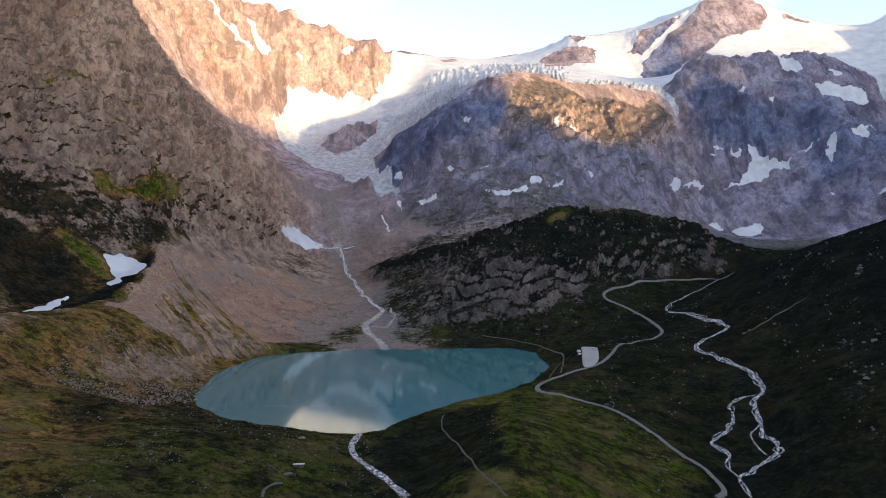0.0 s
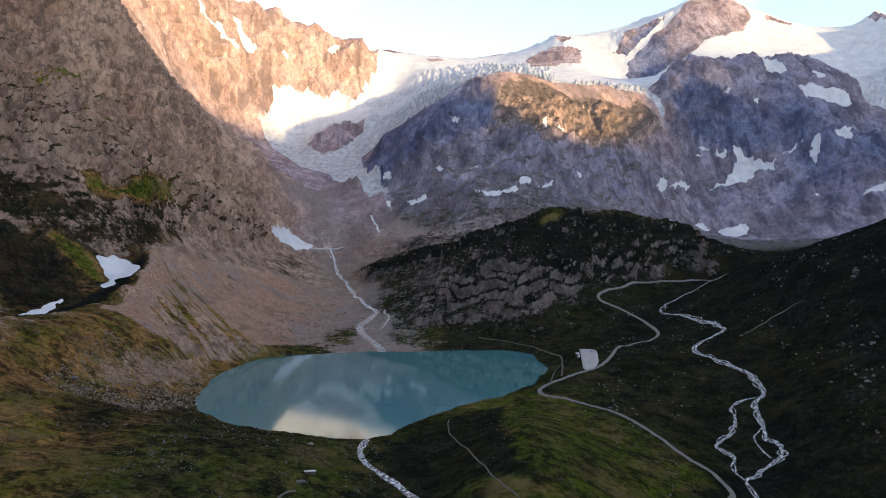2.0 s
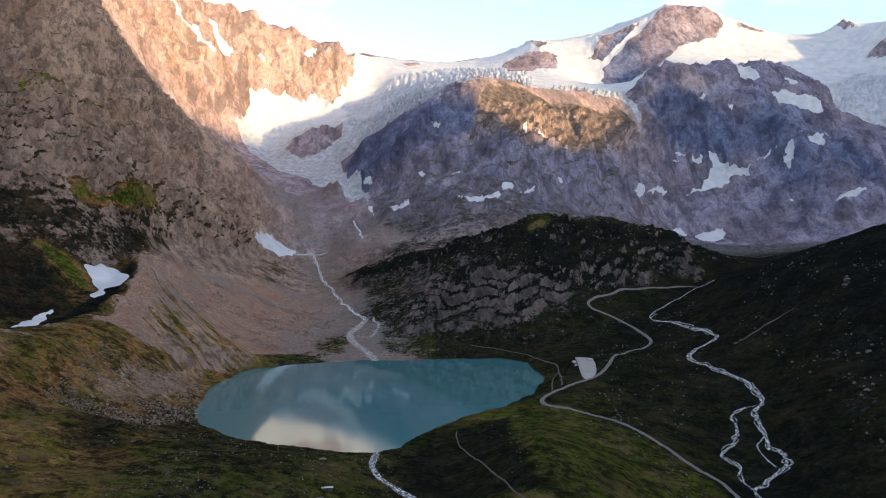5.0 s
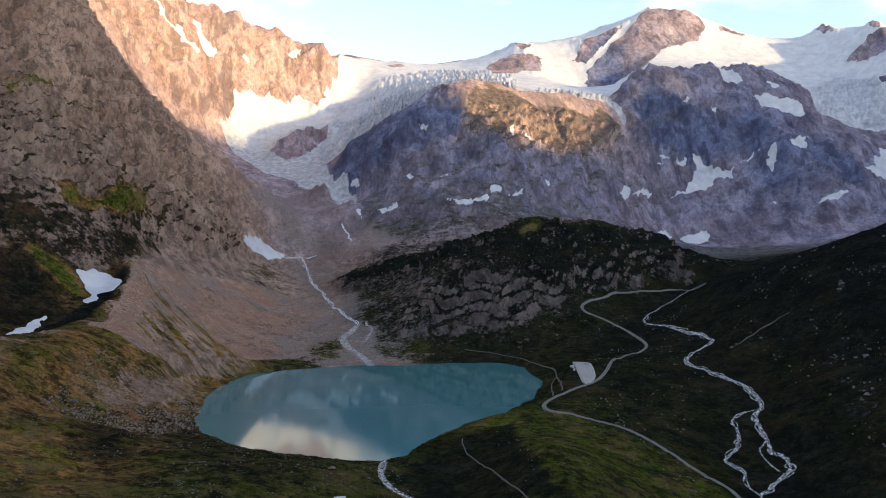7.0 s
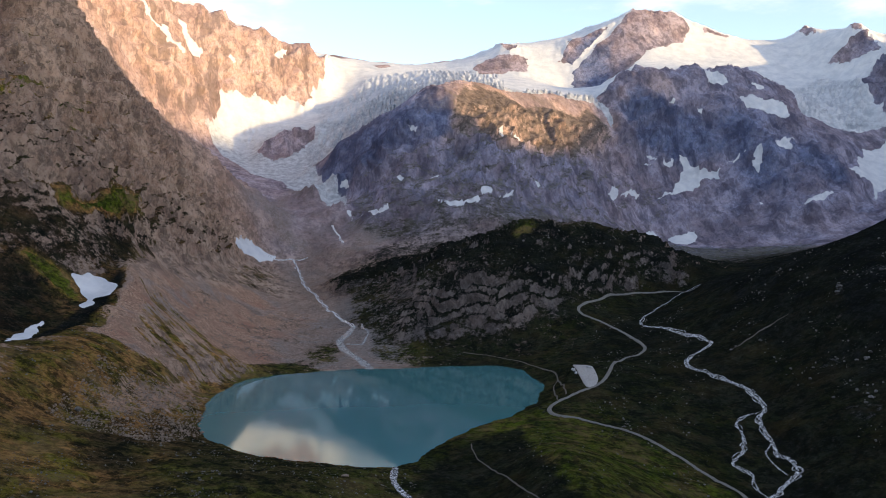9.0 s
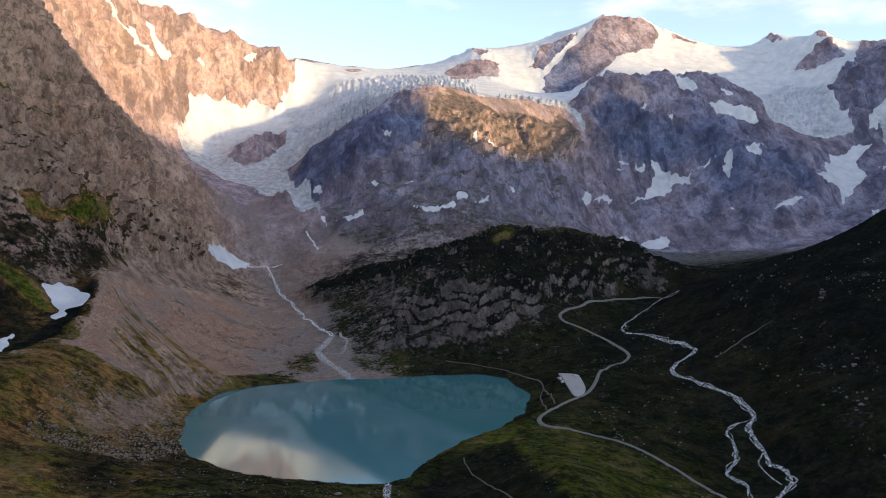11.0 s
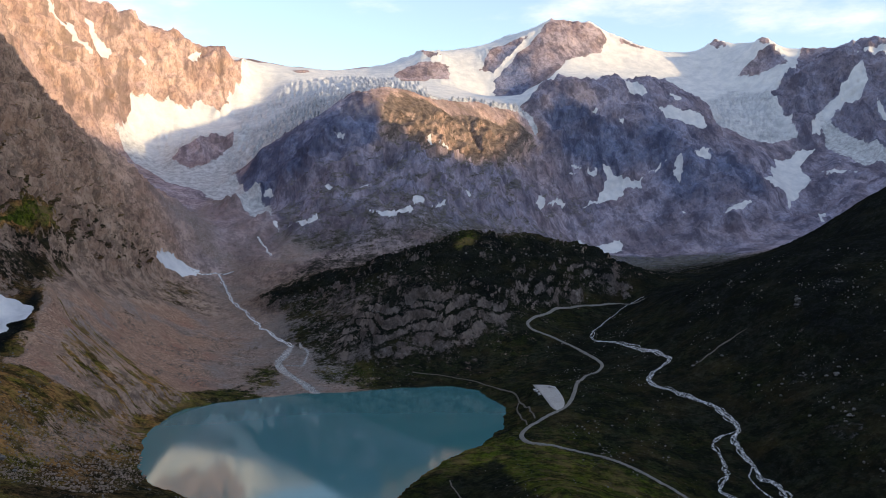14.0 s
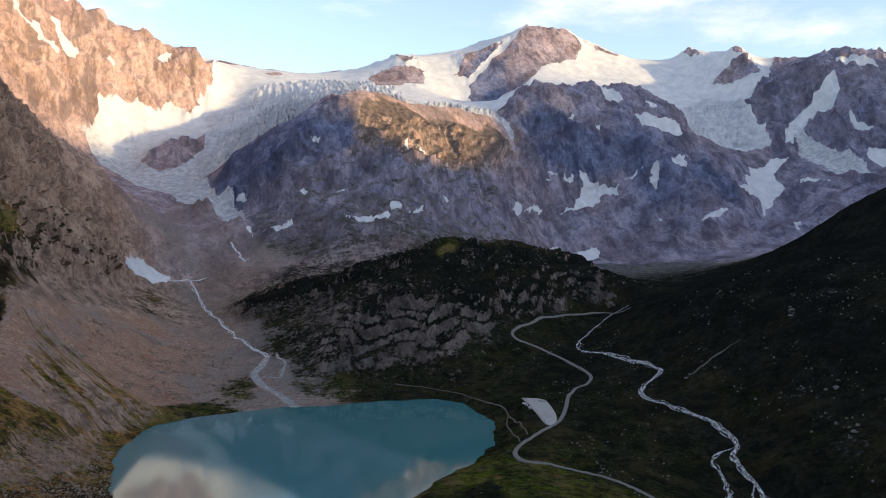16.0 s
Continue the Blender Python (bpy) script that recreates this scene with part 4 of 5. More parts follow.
tint("streak", 0.25, 5, [(-386, 933), (-380, 1015), (-396, 1149), (-374, 1150), (-354, 1009), (-314, 977), (-324, 947), (-354, 947)])
tint("fresh_lit", 0.06, 6, [(-614, 1029), (-592, 1044), (-499, 1063), (-463, 1046), (-422, 990), (-443, 921), (-467, 896)])
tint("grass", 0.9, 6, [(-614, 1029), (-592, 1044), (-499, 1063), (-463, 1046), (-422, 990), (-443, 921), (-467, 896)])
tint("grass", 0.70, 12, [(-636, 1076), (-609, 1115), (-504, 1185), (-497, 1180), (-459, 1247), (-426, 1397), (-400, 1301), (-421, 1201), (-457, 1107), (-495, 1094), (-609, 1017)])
tint("fresh_lit", 0.06, 12, [(-636, 1076), (-609, 1115), (-504, 1185), (-497, 1180), (-459, 1247), (-426, 1397), (-400, 1301), (-421, 1201), (-457, 1107), (-495, 1094), (-609, 1017)])
tint("scree", 0.3, 15, [(-288, 2337), (-123, 2230), (-104, 1859), (-155, 1836), (-242, 1963)])
tint("warmth", 0.42, 15, [(-288, 2337), (-123, 2230), (-104, 1859), (-155, 1836), (-242, 1963)])
# shade side of the high peak, painted as cold rock
tint("warmth", 0.05, 20, [(843, 3620), (963, 3729), (1084, 3769), (988, 3652), (1071, 3673), (1011, 3523), (845, 2968), (742, 3103)])
tint("warmth", 0.25, 40, [(238, 2128), (468, 2470), (599, 2494), (603, 2391), (381, 2133), (223, 2013)])
# craggy faces in shade, painted bare and cold blue
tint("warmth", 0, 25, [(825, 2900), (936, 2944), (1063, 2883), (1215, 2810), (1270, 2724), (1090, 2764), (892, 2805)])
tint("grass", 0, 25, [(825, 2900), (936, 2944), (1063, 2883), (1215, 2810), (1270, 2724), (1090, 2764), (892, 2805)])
# dome's left flank again, its shade painted as bare cold rock
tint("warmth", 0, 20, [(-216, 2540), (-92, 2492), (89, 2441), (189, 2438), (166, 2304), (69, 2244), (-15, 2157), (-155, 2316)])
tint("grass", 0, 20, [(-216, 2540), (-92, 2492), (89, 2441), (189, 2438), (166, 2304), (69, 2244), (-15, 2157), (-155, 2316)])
tint("grass", 1.6, 9, [(-503, 1197), (-488, 1206), (-469, 1248), (-469, 1342), (-456, 1367), (-443, 1362), (-448, 1290), (-458, 1257), (-474, 1220), (-494, 1184)])
tint("fresh_lit", 1, 9, [(-503, 1197), (-488, 1206), (-469, 1248), (-469, 1342), (-456, 1367), (-443, 1362), (-448, 1290), (-458, 1257), (-474, 1220), (-494, 1184)])
tint("grass", 0.42, 40, [(-150, 2300), (60, 2250), (380, 2350), (620, 2600), (720, 2595), (640, 2340), (260, 1890), (0, 1850), (-90, 1930)])
tint("warmth", 0.2, 40, [(-150, 2300), (60, 2250), (380, 2350), (620, 2600), (720, 2595), (640, 2340), (260, 1890), (0, 1850), (-90, 1930)])
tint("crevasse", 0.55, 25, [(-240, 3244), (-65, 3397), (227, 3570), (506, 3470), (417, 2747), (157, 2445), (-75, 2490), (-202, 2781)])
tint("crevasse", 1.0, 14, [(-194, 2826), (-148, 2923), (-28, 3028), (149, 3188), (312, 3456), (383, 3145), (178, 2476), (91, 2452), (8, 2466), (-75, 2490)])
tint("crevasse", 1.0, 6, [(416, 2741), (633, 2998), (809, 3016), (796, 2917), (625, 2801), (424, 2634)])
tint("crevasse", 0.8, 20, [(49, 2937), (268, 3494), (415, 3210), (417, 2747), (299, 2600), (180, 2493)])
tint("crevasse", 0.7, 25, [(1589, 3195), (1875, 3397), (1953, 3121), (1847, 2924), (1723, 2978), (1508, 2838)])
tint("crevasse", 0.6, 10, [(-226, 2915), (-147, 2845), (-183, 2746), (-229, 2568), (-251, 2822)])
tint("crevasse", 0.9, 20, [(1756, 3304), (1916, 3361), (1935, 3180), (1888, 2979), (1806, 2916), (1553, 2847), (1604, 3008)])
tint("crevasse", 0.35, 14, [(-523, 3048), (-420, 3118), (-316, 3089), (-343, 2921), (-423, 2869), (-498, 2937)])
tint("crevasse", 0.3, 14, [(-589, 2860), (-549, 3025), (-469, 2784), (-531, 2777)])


def lands(first, last, columns, count, coarse_columns, blur):
    az, lr, k = coarse(first, last, coarse_columns)
    rr = rows(az, lr, k[0], count, blur)
    fa = np.linspace(az[0], az[-1], columns)
    ci = np.interp(fa, az, np.arange(len(az)))
    i0 = np.minimum(ci.astype(int), len(az) - 2)
    u = (ci - i0)[:, None]
    r = rr[i0] * (1 - u) + rr[i0 + 1] * u
    jf = (r - lr[0]) / (lr[1] - lr[0])
    j0 = np.clip(jf.astype(int), 0, len(lr) - 2)
    v = np.clip(jf - j0, 0, 1)

    def pick(field):
        a, b = i0[:, None], i0[:, None] + 1
        return (field[a, j0] * (1 - v) + field[a, j0 + 1] * v) * (1 - u) + (field[b, j0] * (1 - v) + field[b, j0 + 1] * v) * u
    x = PIVOT[0] + np.exp(r) * np.sin(fa)[:, None]
    y = PIVOT[1] + np.exp(r) * np.cos(fa)[:, None]
    base, rough, grass, tone, fresh_lit = [pick(k[n]) for n in range(5)]
    part = k[5][np.clip(np.round(ci).astype(int), 0, len(az) - 1)[:, None], np.round(jf).astype(int).clip(0, len(lr) - 1)]
    return fa, r, x, y, base, rough, grass, tone, fresh_lit, part.astype(int)


def frayed(x, y, size):
    k = size / 55
    wx = x + size * 0.22 * perlin(x / (55 * k), y / (55 * k), 90) + size * 0.13 * perlin(x / (19 * k), y / (19 * k), 91)
    wy = y + size * 0.22 * perlin(x / (55 * k), y / (55 * k), 92) + size * 0.13 * perlin(x / (19 * k), y / (19 * k), 94)
    return wx, wy


def window(x, y, outline, rim):
    p = np.array(outline)
    lo, hi = p.min(0) - rim, p.max(0) + rim
    return (x > lo[0]) & (x < hi[0]) & (y > lo[1]) & (y < hi[1])


def snow_cover(x, y):
    """Metres inside the snow and ice, above 0 on it, and the number of the lone patch."""
    cover, patch = np.full(x.shape, -1e3), np.full(x.shape, -1)
    for n, (kind, outline) in enumerate(PAINT):
        size = min(55, 0.4 * np.ptp(np.array(outline), axis=0).max())
        m = window(x, y, outline, 80)
        d = inside(*frayed(x[m], y[m], size), outline)
        if kind == "rock":
            cover[m] = np.minimum(cover[m], -d)
        else:
            if kind == "patch":
                patch[m] = np.where((d > -4) & (d > cover[m]), n, patch[m])
            cover[m] = np.maximum(cover[m], d)
    return cover, patch


LABELS = {
    "ground": ("shaded valley floor of alpine grass, gravel and scattered stones", "ground"),
    "sunlit_mountain": ("steep brown rock mountainside in warm evening sun", "mountain"),
    "upper_glacier": ("bare brown rock island standing out of a broad glacier", "rock"),
    "snowy_peak": ("brown-grey rock faces of a high snow-capped peak", "mountain"),
    "far_mountain": ("blue-grey jagged rock mountain with snow gullies", "mountain"),
    "domed_mountain": ("broad domed brown mountain below the glacier edge", "mountain"),
    "craggy_mountain": ("dark craggy rock mountain with snow streaks", "mountain"),
    "knoll": ("rocky knoll with patches of dark grass above the lake", "hill"),
    "cliff": ("tall brown rock cliff with green ledges above scree", "cliff"),
    "moraine": ("curved moraine ridge of tan scree and brown grass", "moraine"),
    "grassy_hill": ("smooth bright green grassy hill beside the gravel road", "hill"),
    "dark_hill": ("dark grassy hillside with scattered pale boulders", "hill"),
    "glacier": ("broad glacier with crevassed white ice and a dirty grey tongue", "glacier"),
    "snowfield": ("smooth white snowfield covering the high peak", "snowfield"),
    "snow_basin": ("white snow basin glowing in warm evening sun", "snowfield"),
    "mountain_snow": ("white snow in the gullies of a blue-grey mountain", "snowfield"),
    "surroundings": ("unseen valley sides around the lake basin, with an added shading ridge", "mountainside"),
}


PART_LABELS = {
    "tongue": "dirty grey glacier tongue",
    "icefall": "white crevassed icefall",
    "scree_slope": "bare tan scree slope",
    "grassy_flank": "brown and green grassy flank",
    "grass_ledge": "green grassy ledges",
    "grass_cover": "dark grass and heath",
    "snow_bank": "smooth snow in warm sun",
}


def islands(faces):
    """The number of the connected piece that each face belongs to, the largest first."""
    used, f = np.unique(faces, return_inverse=True)
    f = f.reshape(-1, 4)
    mark = np.arange(len(used))
    while True:
        low = mark[f].min(1)
        after = mark.copy()
        for c in range(4):
            np.minimum.at(after, f[:, c], low)
        after = after[after]
        if (after == mark).all():
            break
        mark = after
    _, number, size = np.unique(mark[f[:, 0]], return_inverse=True, return_counts=True)
    rank = np.empty(len(size), int)
    rank[np.argsort(-size)] = np.arange(len(size))
    return np.where(size[number] > 40, rank[number], -1)


def pieces(name, faces, chosen, co, field):
    """A landform's parts: (landform, part, faces), or the whole where it is of one piece."""
    at = faces[:, 0]
    grassy = field["grass"].ravel()[at]
    low, wild = co[at, 1] < 2900, field["crevasse"].ravel()[at] > 0.45
    plan = {"upper_glacier": [("", chosen)], "snowfield": [("snow_slope", chosen)], "snowy_peak": [("rock_face", chosen)],
            "mountain_snow": [("snow_gully", chosen)], "snow_basin": [("snow_bank", chosen)],
            "glacier": [("icefall", chosen & wild), ("tongue", chosen & low & ~wild), ("ice_sheet", chosen & ~low & ~wild)],
            "moraine": [("grassy_flank", chosen & (grassy >= 0.3)), ("scree_slope", chosen & (grassy < 0.3))],
            "knoll": [("grass_cover", chosen & (grassy >= 0.5)), ("rock_face", chosen & (grassy < 0.5))],
            "cliff": [("grass_ledge", chosen & (grassy >= 0.5)), ("rock_face", chosen & (grassy < 0.5))]}
    if name not in plan or not chosen.any():
        return [(name, "", chosen)]
    out, rest = [], np.zeros(len(faces), bool)
    for part_name, some in plan[name]:
        some = some | rest if len(out) and name in ("moraine", "knoll", "cliff") else some
        number = np.full(len(faces), -1)
        number[some] = islands(faces[some])
        out += [(name, part_name, number == k) for k in range(number.max() + 1)]
        rest = some & (number < 0) if name in ("moraine", "knoll", "cliff") else rest | (some & (number < 0))
    return out + [("ground", "", rest)]


def build_land(first, last, columns, count, coarse_columns, blur, distant):
    fa, lr, x, y, base, rough, grass, tone, fresh_lit, part = lands(first, last, columns, count, coarse_columns, blur)
    snow, patch = snow_cover(x, y)
    # pale grows from y 1700 to 2100 and drives the painted haze
    field = {"grass": grass, "warmth": tone, "fresh_lit": fresh_lit, "crevasse": np.zeros(x.shape), "streak": np.zeros(x.shape),
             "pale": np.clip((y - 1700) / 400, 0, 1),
             "scree": np.clip(1.6 - rough / 3.5, 0, 1) * np.clip(1 - 1.6 * grass, 0, 1)}
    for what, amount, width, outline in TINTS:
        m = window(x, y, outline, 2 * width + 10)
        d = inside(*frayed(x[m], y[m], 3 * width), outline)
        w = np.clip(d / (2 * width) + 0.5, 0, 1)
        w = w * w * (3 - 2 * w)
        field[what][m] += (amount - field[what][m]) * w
    lone = patch >= 0
    calm = np.where(lone, 0.3 * np.clip(snow / 10, 0, 1), np.clip(snow / 60, 0, 1))
    z = relief(x, y, base, rough * (1 - 0.75 * calm), grass)
    z += np.where(lone, np.clip(snow * 0.3, 0, 2.0), 0)
    if not distant:
        # rock breaks outward from the slope, with blocks, clefts and small overhangs
        away = np.cross(np.stack([np.gradient(v, axis=1) for v in (x, y, base)], -1), np.stack([np.gradient(v, axis=0) for v in (x, y, base)], -1))
        away /= np.linalg.norm(away, axis=-1, keepdims=True) + 1e-9
        away *= np.sign(away[..., 2:] + 1e-9)
        push = np.clip((rough - 6) / 9, 0, 1) * np.clip(1 - 1.2 * calm, 0, 1) * np.minimum(rough, 26)
        m = push > 0.05
        far = np.clip((y[m] - 1750) / 350, 0, 1)
        here = (x[m] + 9 * perlin(x[m] / 40, z[m] / 40, 130), y[m] + 9 * perlin(y[m] / 40, z[m] / 40, 131), z[m])
        fall = crags(*here, 34, 5, 140, 0.62) * (1 - far) * 0.42 + crags(*here, 75, 5, 150, 0.6) * far * 0.6
        x[m] += away[m][:, 0] * fall * push[m]
        y[m] += away[m][:, 1] * fall * push[m]
        z[m] += away[m][:, 2] * fall * push[m]
    # crevasses across the steep ice
    crev = np.where(lone, 0, np.clip(snow / 15, 0, 1)) * field["crevasse"]
    z += crev * (6 + 20 * (0.4 - np.abs(perlin((x + 25 * perlin(x / 80, y / 80, 122)) / 30, y / 17, 120)) * 1.7) + 7 * perlin(x / 11, y / 9, 121))
    field["dirt"] = np.where(lone, 0.1, np.clip((3000 - y) / 250, 0, 1) * 0.75 + crev * 0.15 + 0.26)
    field["snow"] = np.clip(snow / np.where(lone, 6, 22), -1, 1.5)
    GROUND.setdefault("az", fa), GROUND.setdefault("lr", lr), GROUND.setdefault("z", z)
    n0, n1 = x.shape
    idx = np.arange(n0 * n1).reshape(n0, n1)
    faces = np.stack([idx[:-1, :-1], idx[1:, :-1], idx[1:, 1:], idx[:-1, 1:]], -1).reshape(-1, 4)
    co = np.stack([x, y, z], -1).reshape(-1, 3)
    nrm = np.cross(co[faces[:, 2]] - co[faces[:, 0]], co[faces[:, 3]] - co[faces[:, 1]])
    steep = 1 - np.abs(nrm[:, 2]) / (np.linalg.norm(nrm, axis=1) + 1e-9)
    sv = np.zeros(len(co))
    for c in range(4):
        sv[faces[:, c]] += steep / 4
    field["grass"] = np.clip(field["grass"].ravel() - 0.6 * np.clip(sv - 0.3, 0, 1), 0, 1)
    kind = part.ravel()[faces[:, 0]]
    icy = snow.ravel()[faces].mean(1) > 0
    spot = patch.ravel()[faces[:, 0]]
    icy &= spot < 0
    ice_of = np.array([{"upper_glacier": 0, "sunlit_mountain": 2, "far_mountain": 3}.get(p, 1) for p in PARTS])[kind]
    jobs = [(p, icy & (ice_of == n)) for n, p in enumerate(("glacier", "snowfield", "snow_basin", "mountain_snow"))]
    jobs += [(p, (kind == n) & ~icy & (spot < 0)) for n, p in enumerate(PARTS)]
    jobs += [("snow_patch", spot == n) for n in np.unique(spot) if n >= 0]
    jobs = [job for name, chosen in jobs for job in pieces(name, faces, chosen, co, field)] if not distant else [(n, "", c) for n, c in jobs]
    roots, merged = {}, {}
    for whole, name, chosen in jobs:
        if (whole, name) == ("ground", ""):
            merged["ground"] = merged.get("ground", False) | chosen
    jobs = [job for job in jobs if job[:2] != ("ground", "")] + [(whole, "", chosen) for whole, chosen in merged.items()]
    for whole, name, chosen in jobs:
        f = faces[chosen]
        if len(f) < 4:
            continue
        if name and whole not in roots:
            roots[whole] = new(whole)
            roots[whole].matrix_world = pose(*co[f].mean((0, 1)))
            tagged(roots[whole], *LABELS[whole])
        name = name or whole
        used, f2 = np.unique(f, return_inverse=True)
        me = mesh_of(name, co[used], f2.reshape(-1, 4))
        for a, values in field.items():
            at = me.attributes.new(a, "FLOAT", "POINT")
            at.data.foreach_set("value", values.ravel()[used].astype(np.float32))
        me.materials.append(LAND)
        ob = new(name if not distant else "surroundings", me)
        if whole != name:
            ob.parent = roots[whole]
            ob.matrix_parent_inverse = roots[whole].matrix_world.inverted()
            if name in PART_LABELS:
                ob["label"] = PART_LABELS[name]
            continue
        if name == "snow_patch":
            tagged(ob, "old white snow patch lying on the bare mountainside", "snow patch", "snow patches on the slopes")
            continue
        label, category = LABELS["surroundings" if distant else name]
        tagged(ob, label, category, kind="structure" if distant or name in ("ground", "surroundings") else "")


def ground(x, y):
    """Height of the land at places of the plan."""
    x, y = np.atleast_1d(np.asarray(x, float)), np.atleast_1d(np.asarray(y, float))
    dx, dy = x - PIVOT[0], y - PIVOT[1]
    az, lr = np.arctan2(dx, dy), np.log(np.hypot(dx, dy))
    c = np.interp(az, GROUND["az"], np.arange(len(GROUND["az"])))
    i = np.minimum(c.astype(int), len(GROUND["az"]) - 2)
    out = np.empty(len(x))
    for n in range(len(x)):
        a, b = [np.interp(lr[n], GROUND["lr"][q], GROUND["z"][q]) for q in (i[n], i[n] + 1)]
        out[n] = a + (b - a) * (c[n] - i[n])
    return out


build_land(-36, 52, 1150, 1000, 380, 6, False)
build_land(52, 324, 300, 160, 200, 3, True)


# ---------------------------------------------------------------- lake
def lake():
    s = Nodes("glacial_lake_water")
    colour = s.mix(s.noise(140, 4, 0.5), (0.028, 0.150, 0.162), (0.046, 0.178, 0.186))
    n = s.bump(s.noise(2.5, 3, 0.5, stretch=(1, 0.5, 1)), 0.03, 0.25)
    m = s.done(colour, 0.055, n, gloss=0.5)
    s.out.inputs["IOR"].default_value = 1.33
    p = np.array(SHORE, float)
    mid = p.mean(0)
    co = [(*(mid + (q - mid) * 1.035), 0.0) for q in p]
    me = bpy.data.meshes.new("lake")
    me.from_pydata(co, [], [list(range(len(co)))])
    me.materials.append(m)
    tagged(new("lake", me), "milky turquoise glacial lake reflecting clouds", "lake", kind="structure")


lake()


# ---------------------------------------------------------------- roads, trails and streams
ROAD = [(461, 1304), (449, 1363), (412, 1371), (342, 1341), (292, 1302), (245, 1254), (268, 1221), (289, 1179), (292, 1116), (287, 1077), (273, 1051), (238, 1014), (202, 949), (190, 927), (168, 893), (134, 863), (107, 839), (94, 816), (96, 795), (118, 782), (147, 754), (163, 722), (178, 695), (188, 661), (197, 638), (203, 623), (206, 599), (195, 582)]
SHORE_TRAIL = [(124, 864), (145, 989), (142, 1054), (128, 1128), (103, 1166), (58, 1190)]
LINK_TRAIL = [(110, 847), (126, 926), (140, 971)]
HILL_TRAIL = [(0, 708), (-1, 671), (7, 618), (20, 527), (32, 479), (36, 467)]
FLANK_TRAIL = [(353, 961), (379, 970), (405, 973), (427, 966)]
HUT_TRAIL = [(-109, 491), (-110, 503), (-107, 511), (-102, 519)]
RIVER = [(488, 1366), (433, 1337), (385, 1286), (344, 1238), (326, 1201), (339, 1155), (351, 1091), (357, 1042), (349, 1016), (314, 987), (296, 956), (303, 919), (316, 876), (322, 856), (321, 845), (319, 824), (312, 803), (300, 789), (292, 760), (283, 728), (279, 714), (284, 707), (281, 684), (276, 673), (261, 663), (247, 648), (231, 634), (226, 613), (225, 595)]
RIVER_BRANCH = [(312, 805), (297, 804), (277, 791), (271, 767), (255, 731), (235, 704), (230, 695), (238, 681), (226, 653), (228, 635), (231, 634)]
RIVER_LOOP = [(284, 737), (270, 718), (267, 695), (267, 676)]
OUTFLOW = [(-66, 661), (-68, 617), (-54, 577), (-36, 549), (-22, 521)]
TORRENT = [(-286, 1805), (-252, 1826), (-229, 1839), (-212, 1762), (-189, 1649), (-169, 1582), (-145, 1487), (-120, 1420), (-98, 1356)]
TORRENT_SIDE = [(-232, 1838), (-199, 1853)]
DELTA = [(-98, 1362), (-109, 1325), (-122, 1278), (-103, 1208), (-89, 1156), (-80, 1106)]
DELTA_SIDE = [(-87, 1362), (-80, 1308), (-84, 1258), (-111, 1265)]
ICE_FALL = [(-150, 2024), (-139, 1990), (-133, 1963), (-125, 1871)]
LOT = [(170, 1009), (183, 969), (170, 903), (153, 883), (155, 920)]
HUT = (-98, 555)
ROCK_A = (-102, 536)
ROCK_B = (-331, 735)
ROCK_C = (-106, 614)


def curve_points(points, step):
    """A smooth line through the points, at even steps."""
    p = np.array(points, float)
    p = np.concatenate([[2 * p[0] - p[1]], p, [2 * p[-1] - p[-2]]])
    out = []
    for k in range(1, len(p) - 2):
        n = max(2, int(np.hypot(*(p[k + 1] - p[k])) / step))
        for u in np.arange(n) / n:
            a, b, c, d = p[k - 1:k + 3]
            out.append(0.5 * (2 * b + (c - a) * u + (2 * a - 5 * b + 4 * c - d) * u * u + (3 * b - a - 3 * c + d) * u ** 3))
    return np.array(out + [p[-2]])


def ribbon(name, points, width, mat, label, category, lift=0.35, across=6, wander=0.0, crown=0.0, step=3.0, fade=False, seed=0):
    """A band laid along a line on the land."""
    c = curve_points(points, step)
    s = np.arange(len(c)) * step
    t = np.gradient(c, axis=0)
    t /= np.linalg.norm(t, axis=1)[:, None] + 1e-9
    side = np.stack([t[:, 1], -t[:, 0]], 1)
    c = c + side * (wander * perlin(s / (width * 5 + 12), s * 0 + 0.5, 200 + seed))[:, None]
    w = width * (1 + 0.28 * perlin(s / (width * 3), s * 0 + 3.5, 210 + seed)) if wander else np.full(len(c), width)
    if fade:
        w = w * np.clip(np.minimum(np.arange(len(c)), np.arange(len(c))[::-1]) / 6, 0.15, 1)
    u = np.linspace(-0.5, 0.5, across)
    ragged = 0.10 * w[:, None] * np.where(np.abs(u) == 0.5, 1, 0) * perlin(s[:, None] / 2.7, u[None] * 9, 220 + seed)
    xy = c[:, None] + side[:, None] * (u[None, :, None] * w[:, None, None] + ragged[..., None])
    z = ground(xy[..., 0].ravel(), xy[..., 1].ravel()).reshape(xy.shape[:2])
    if crown:
        flat = z.mean(1, keepdims=True)
        z = np.maximum(z, flat * 0.7 + z * 0.3)
    z = z + lift + crown * (1 - 4 * u * u)
    z[:, 0] -= lift + 0.5
    z[:, -1] -= lift + 0.5
    idx = np.arange(z.size).reshape(z.shape)
    faces = np.stack([idx[:-1, :-1], idx[:-1, 1:], idx[1:, 1:], idx[1:, :-1]], -1).reshape(-1, 4)
    me = mesh_of(name, np.concatenate([xy, z[..., None]], -1).reshape(-1, 3), faces)
    me.materials.append(mat)
    return tagged(new(name, me), label, category, kind="structure")


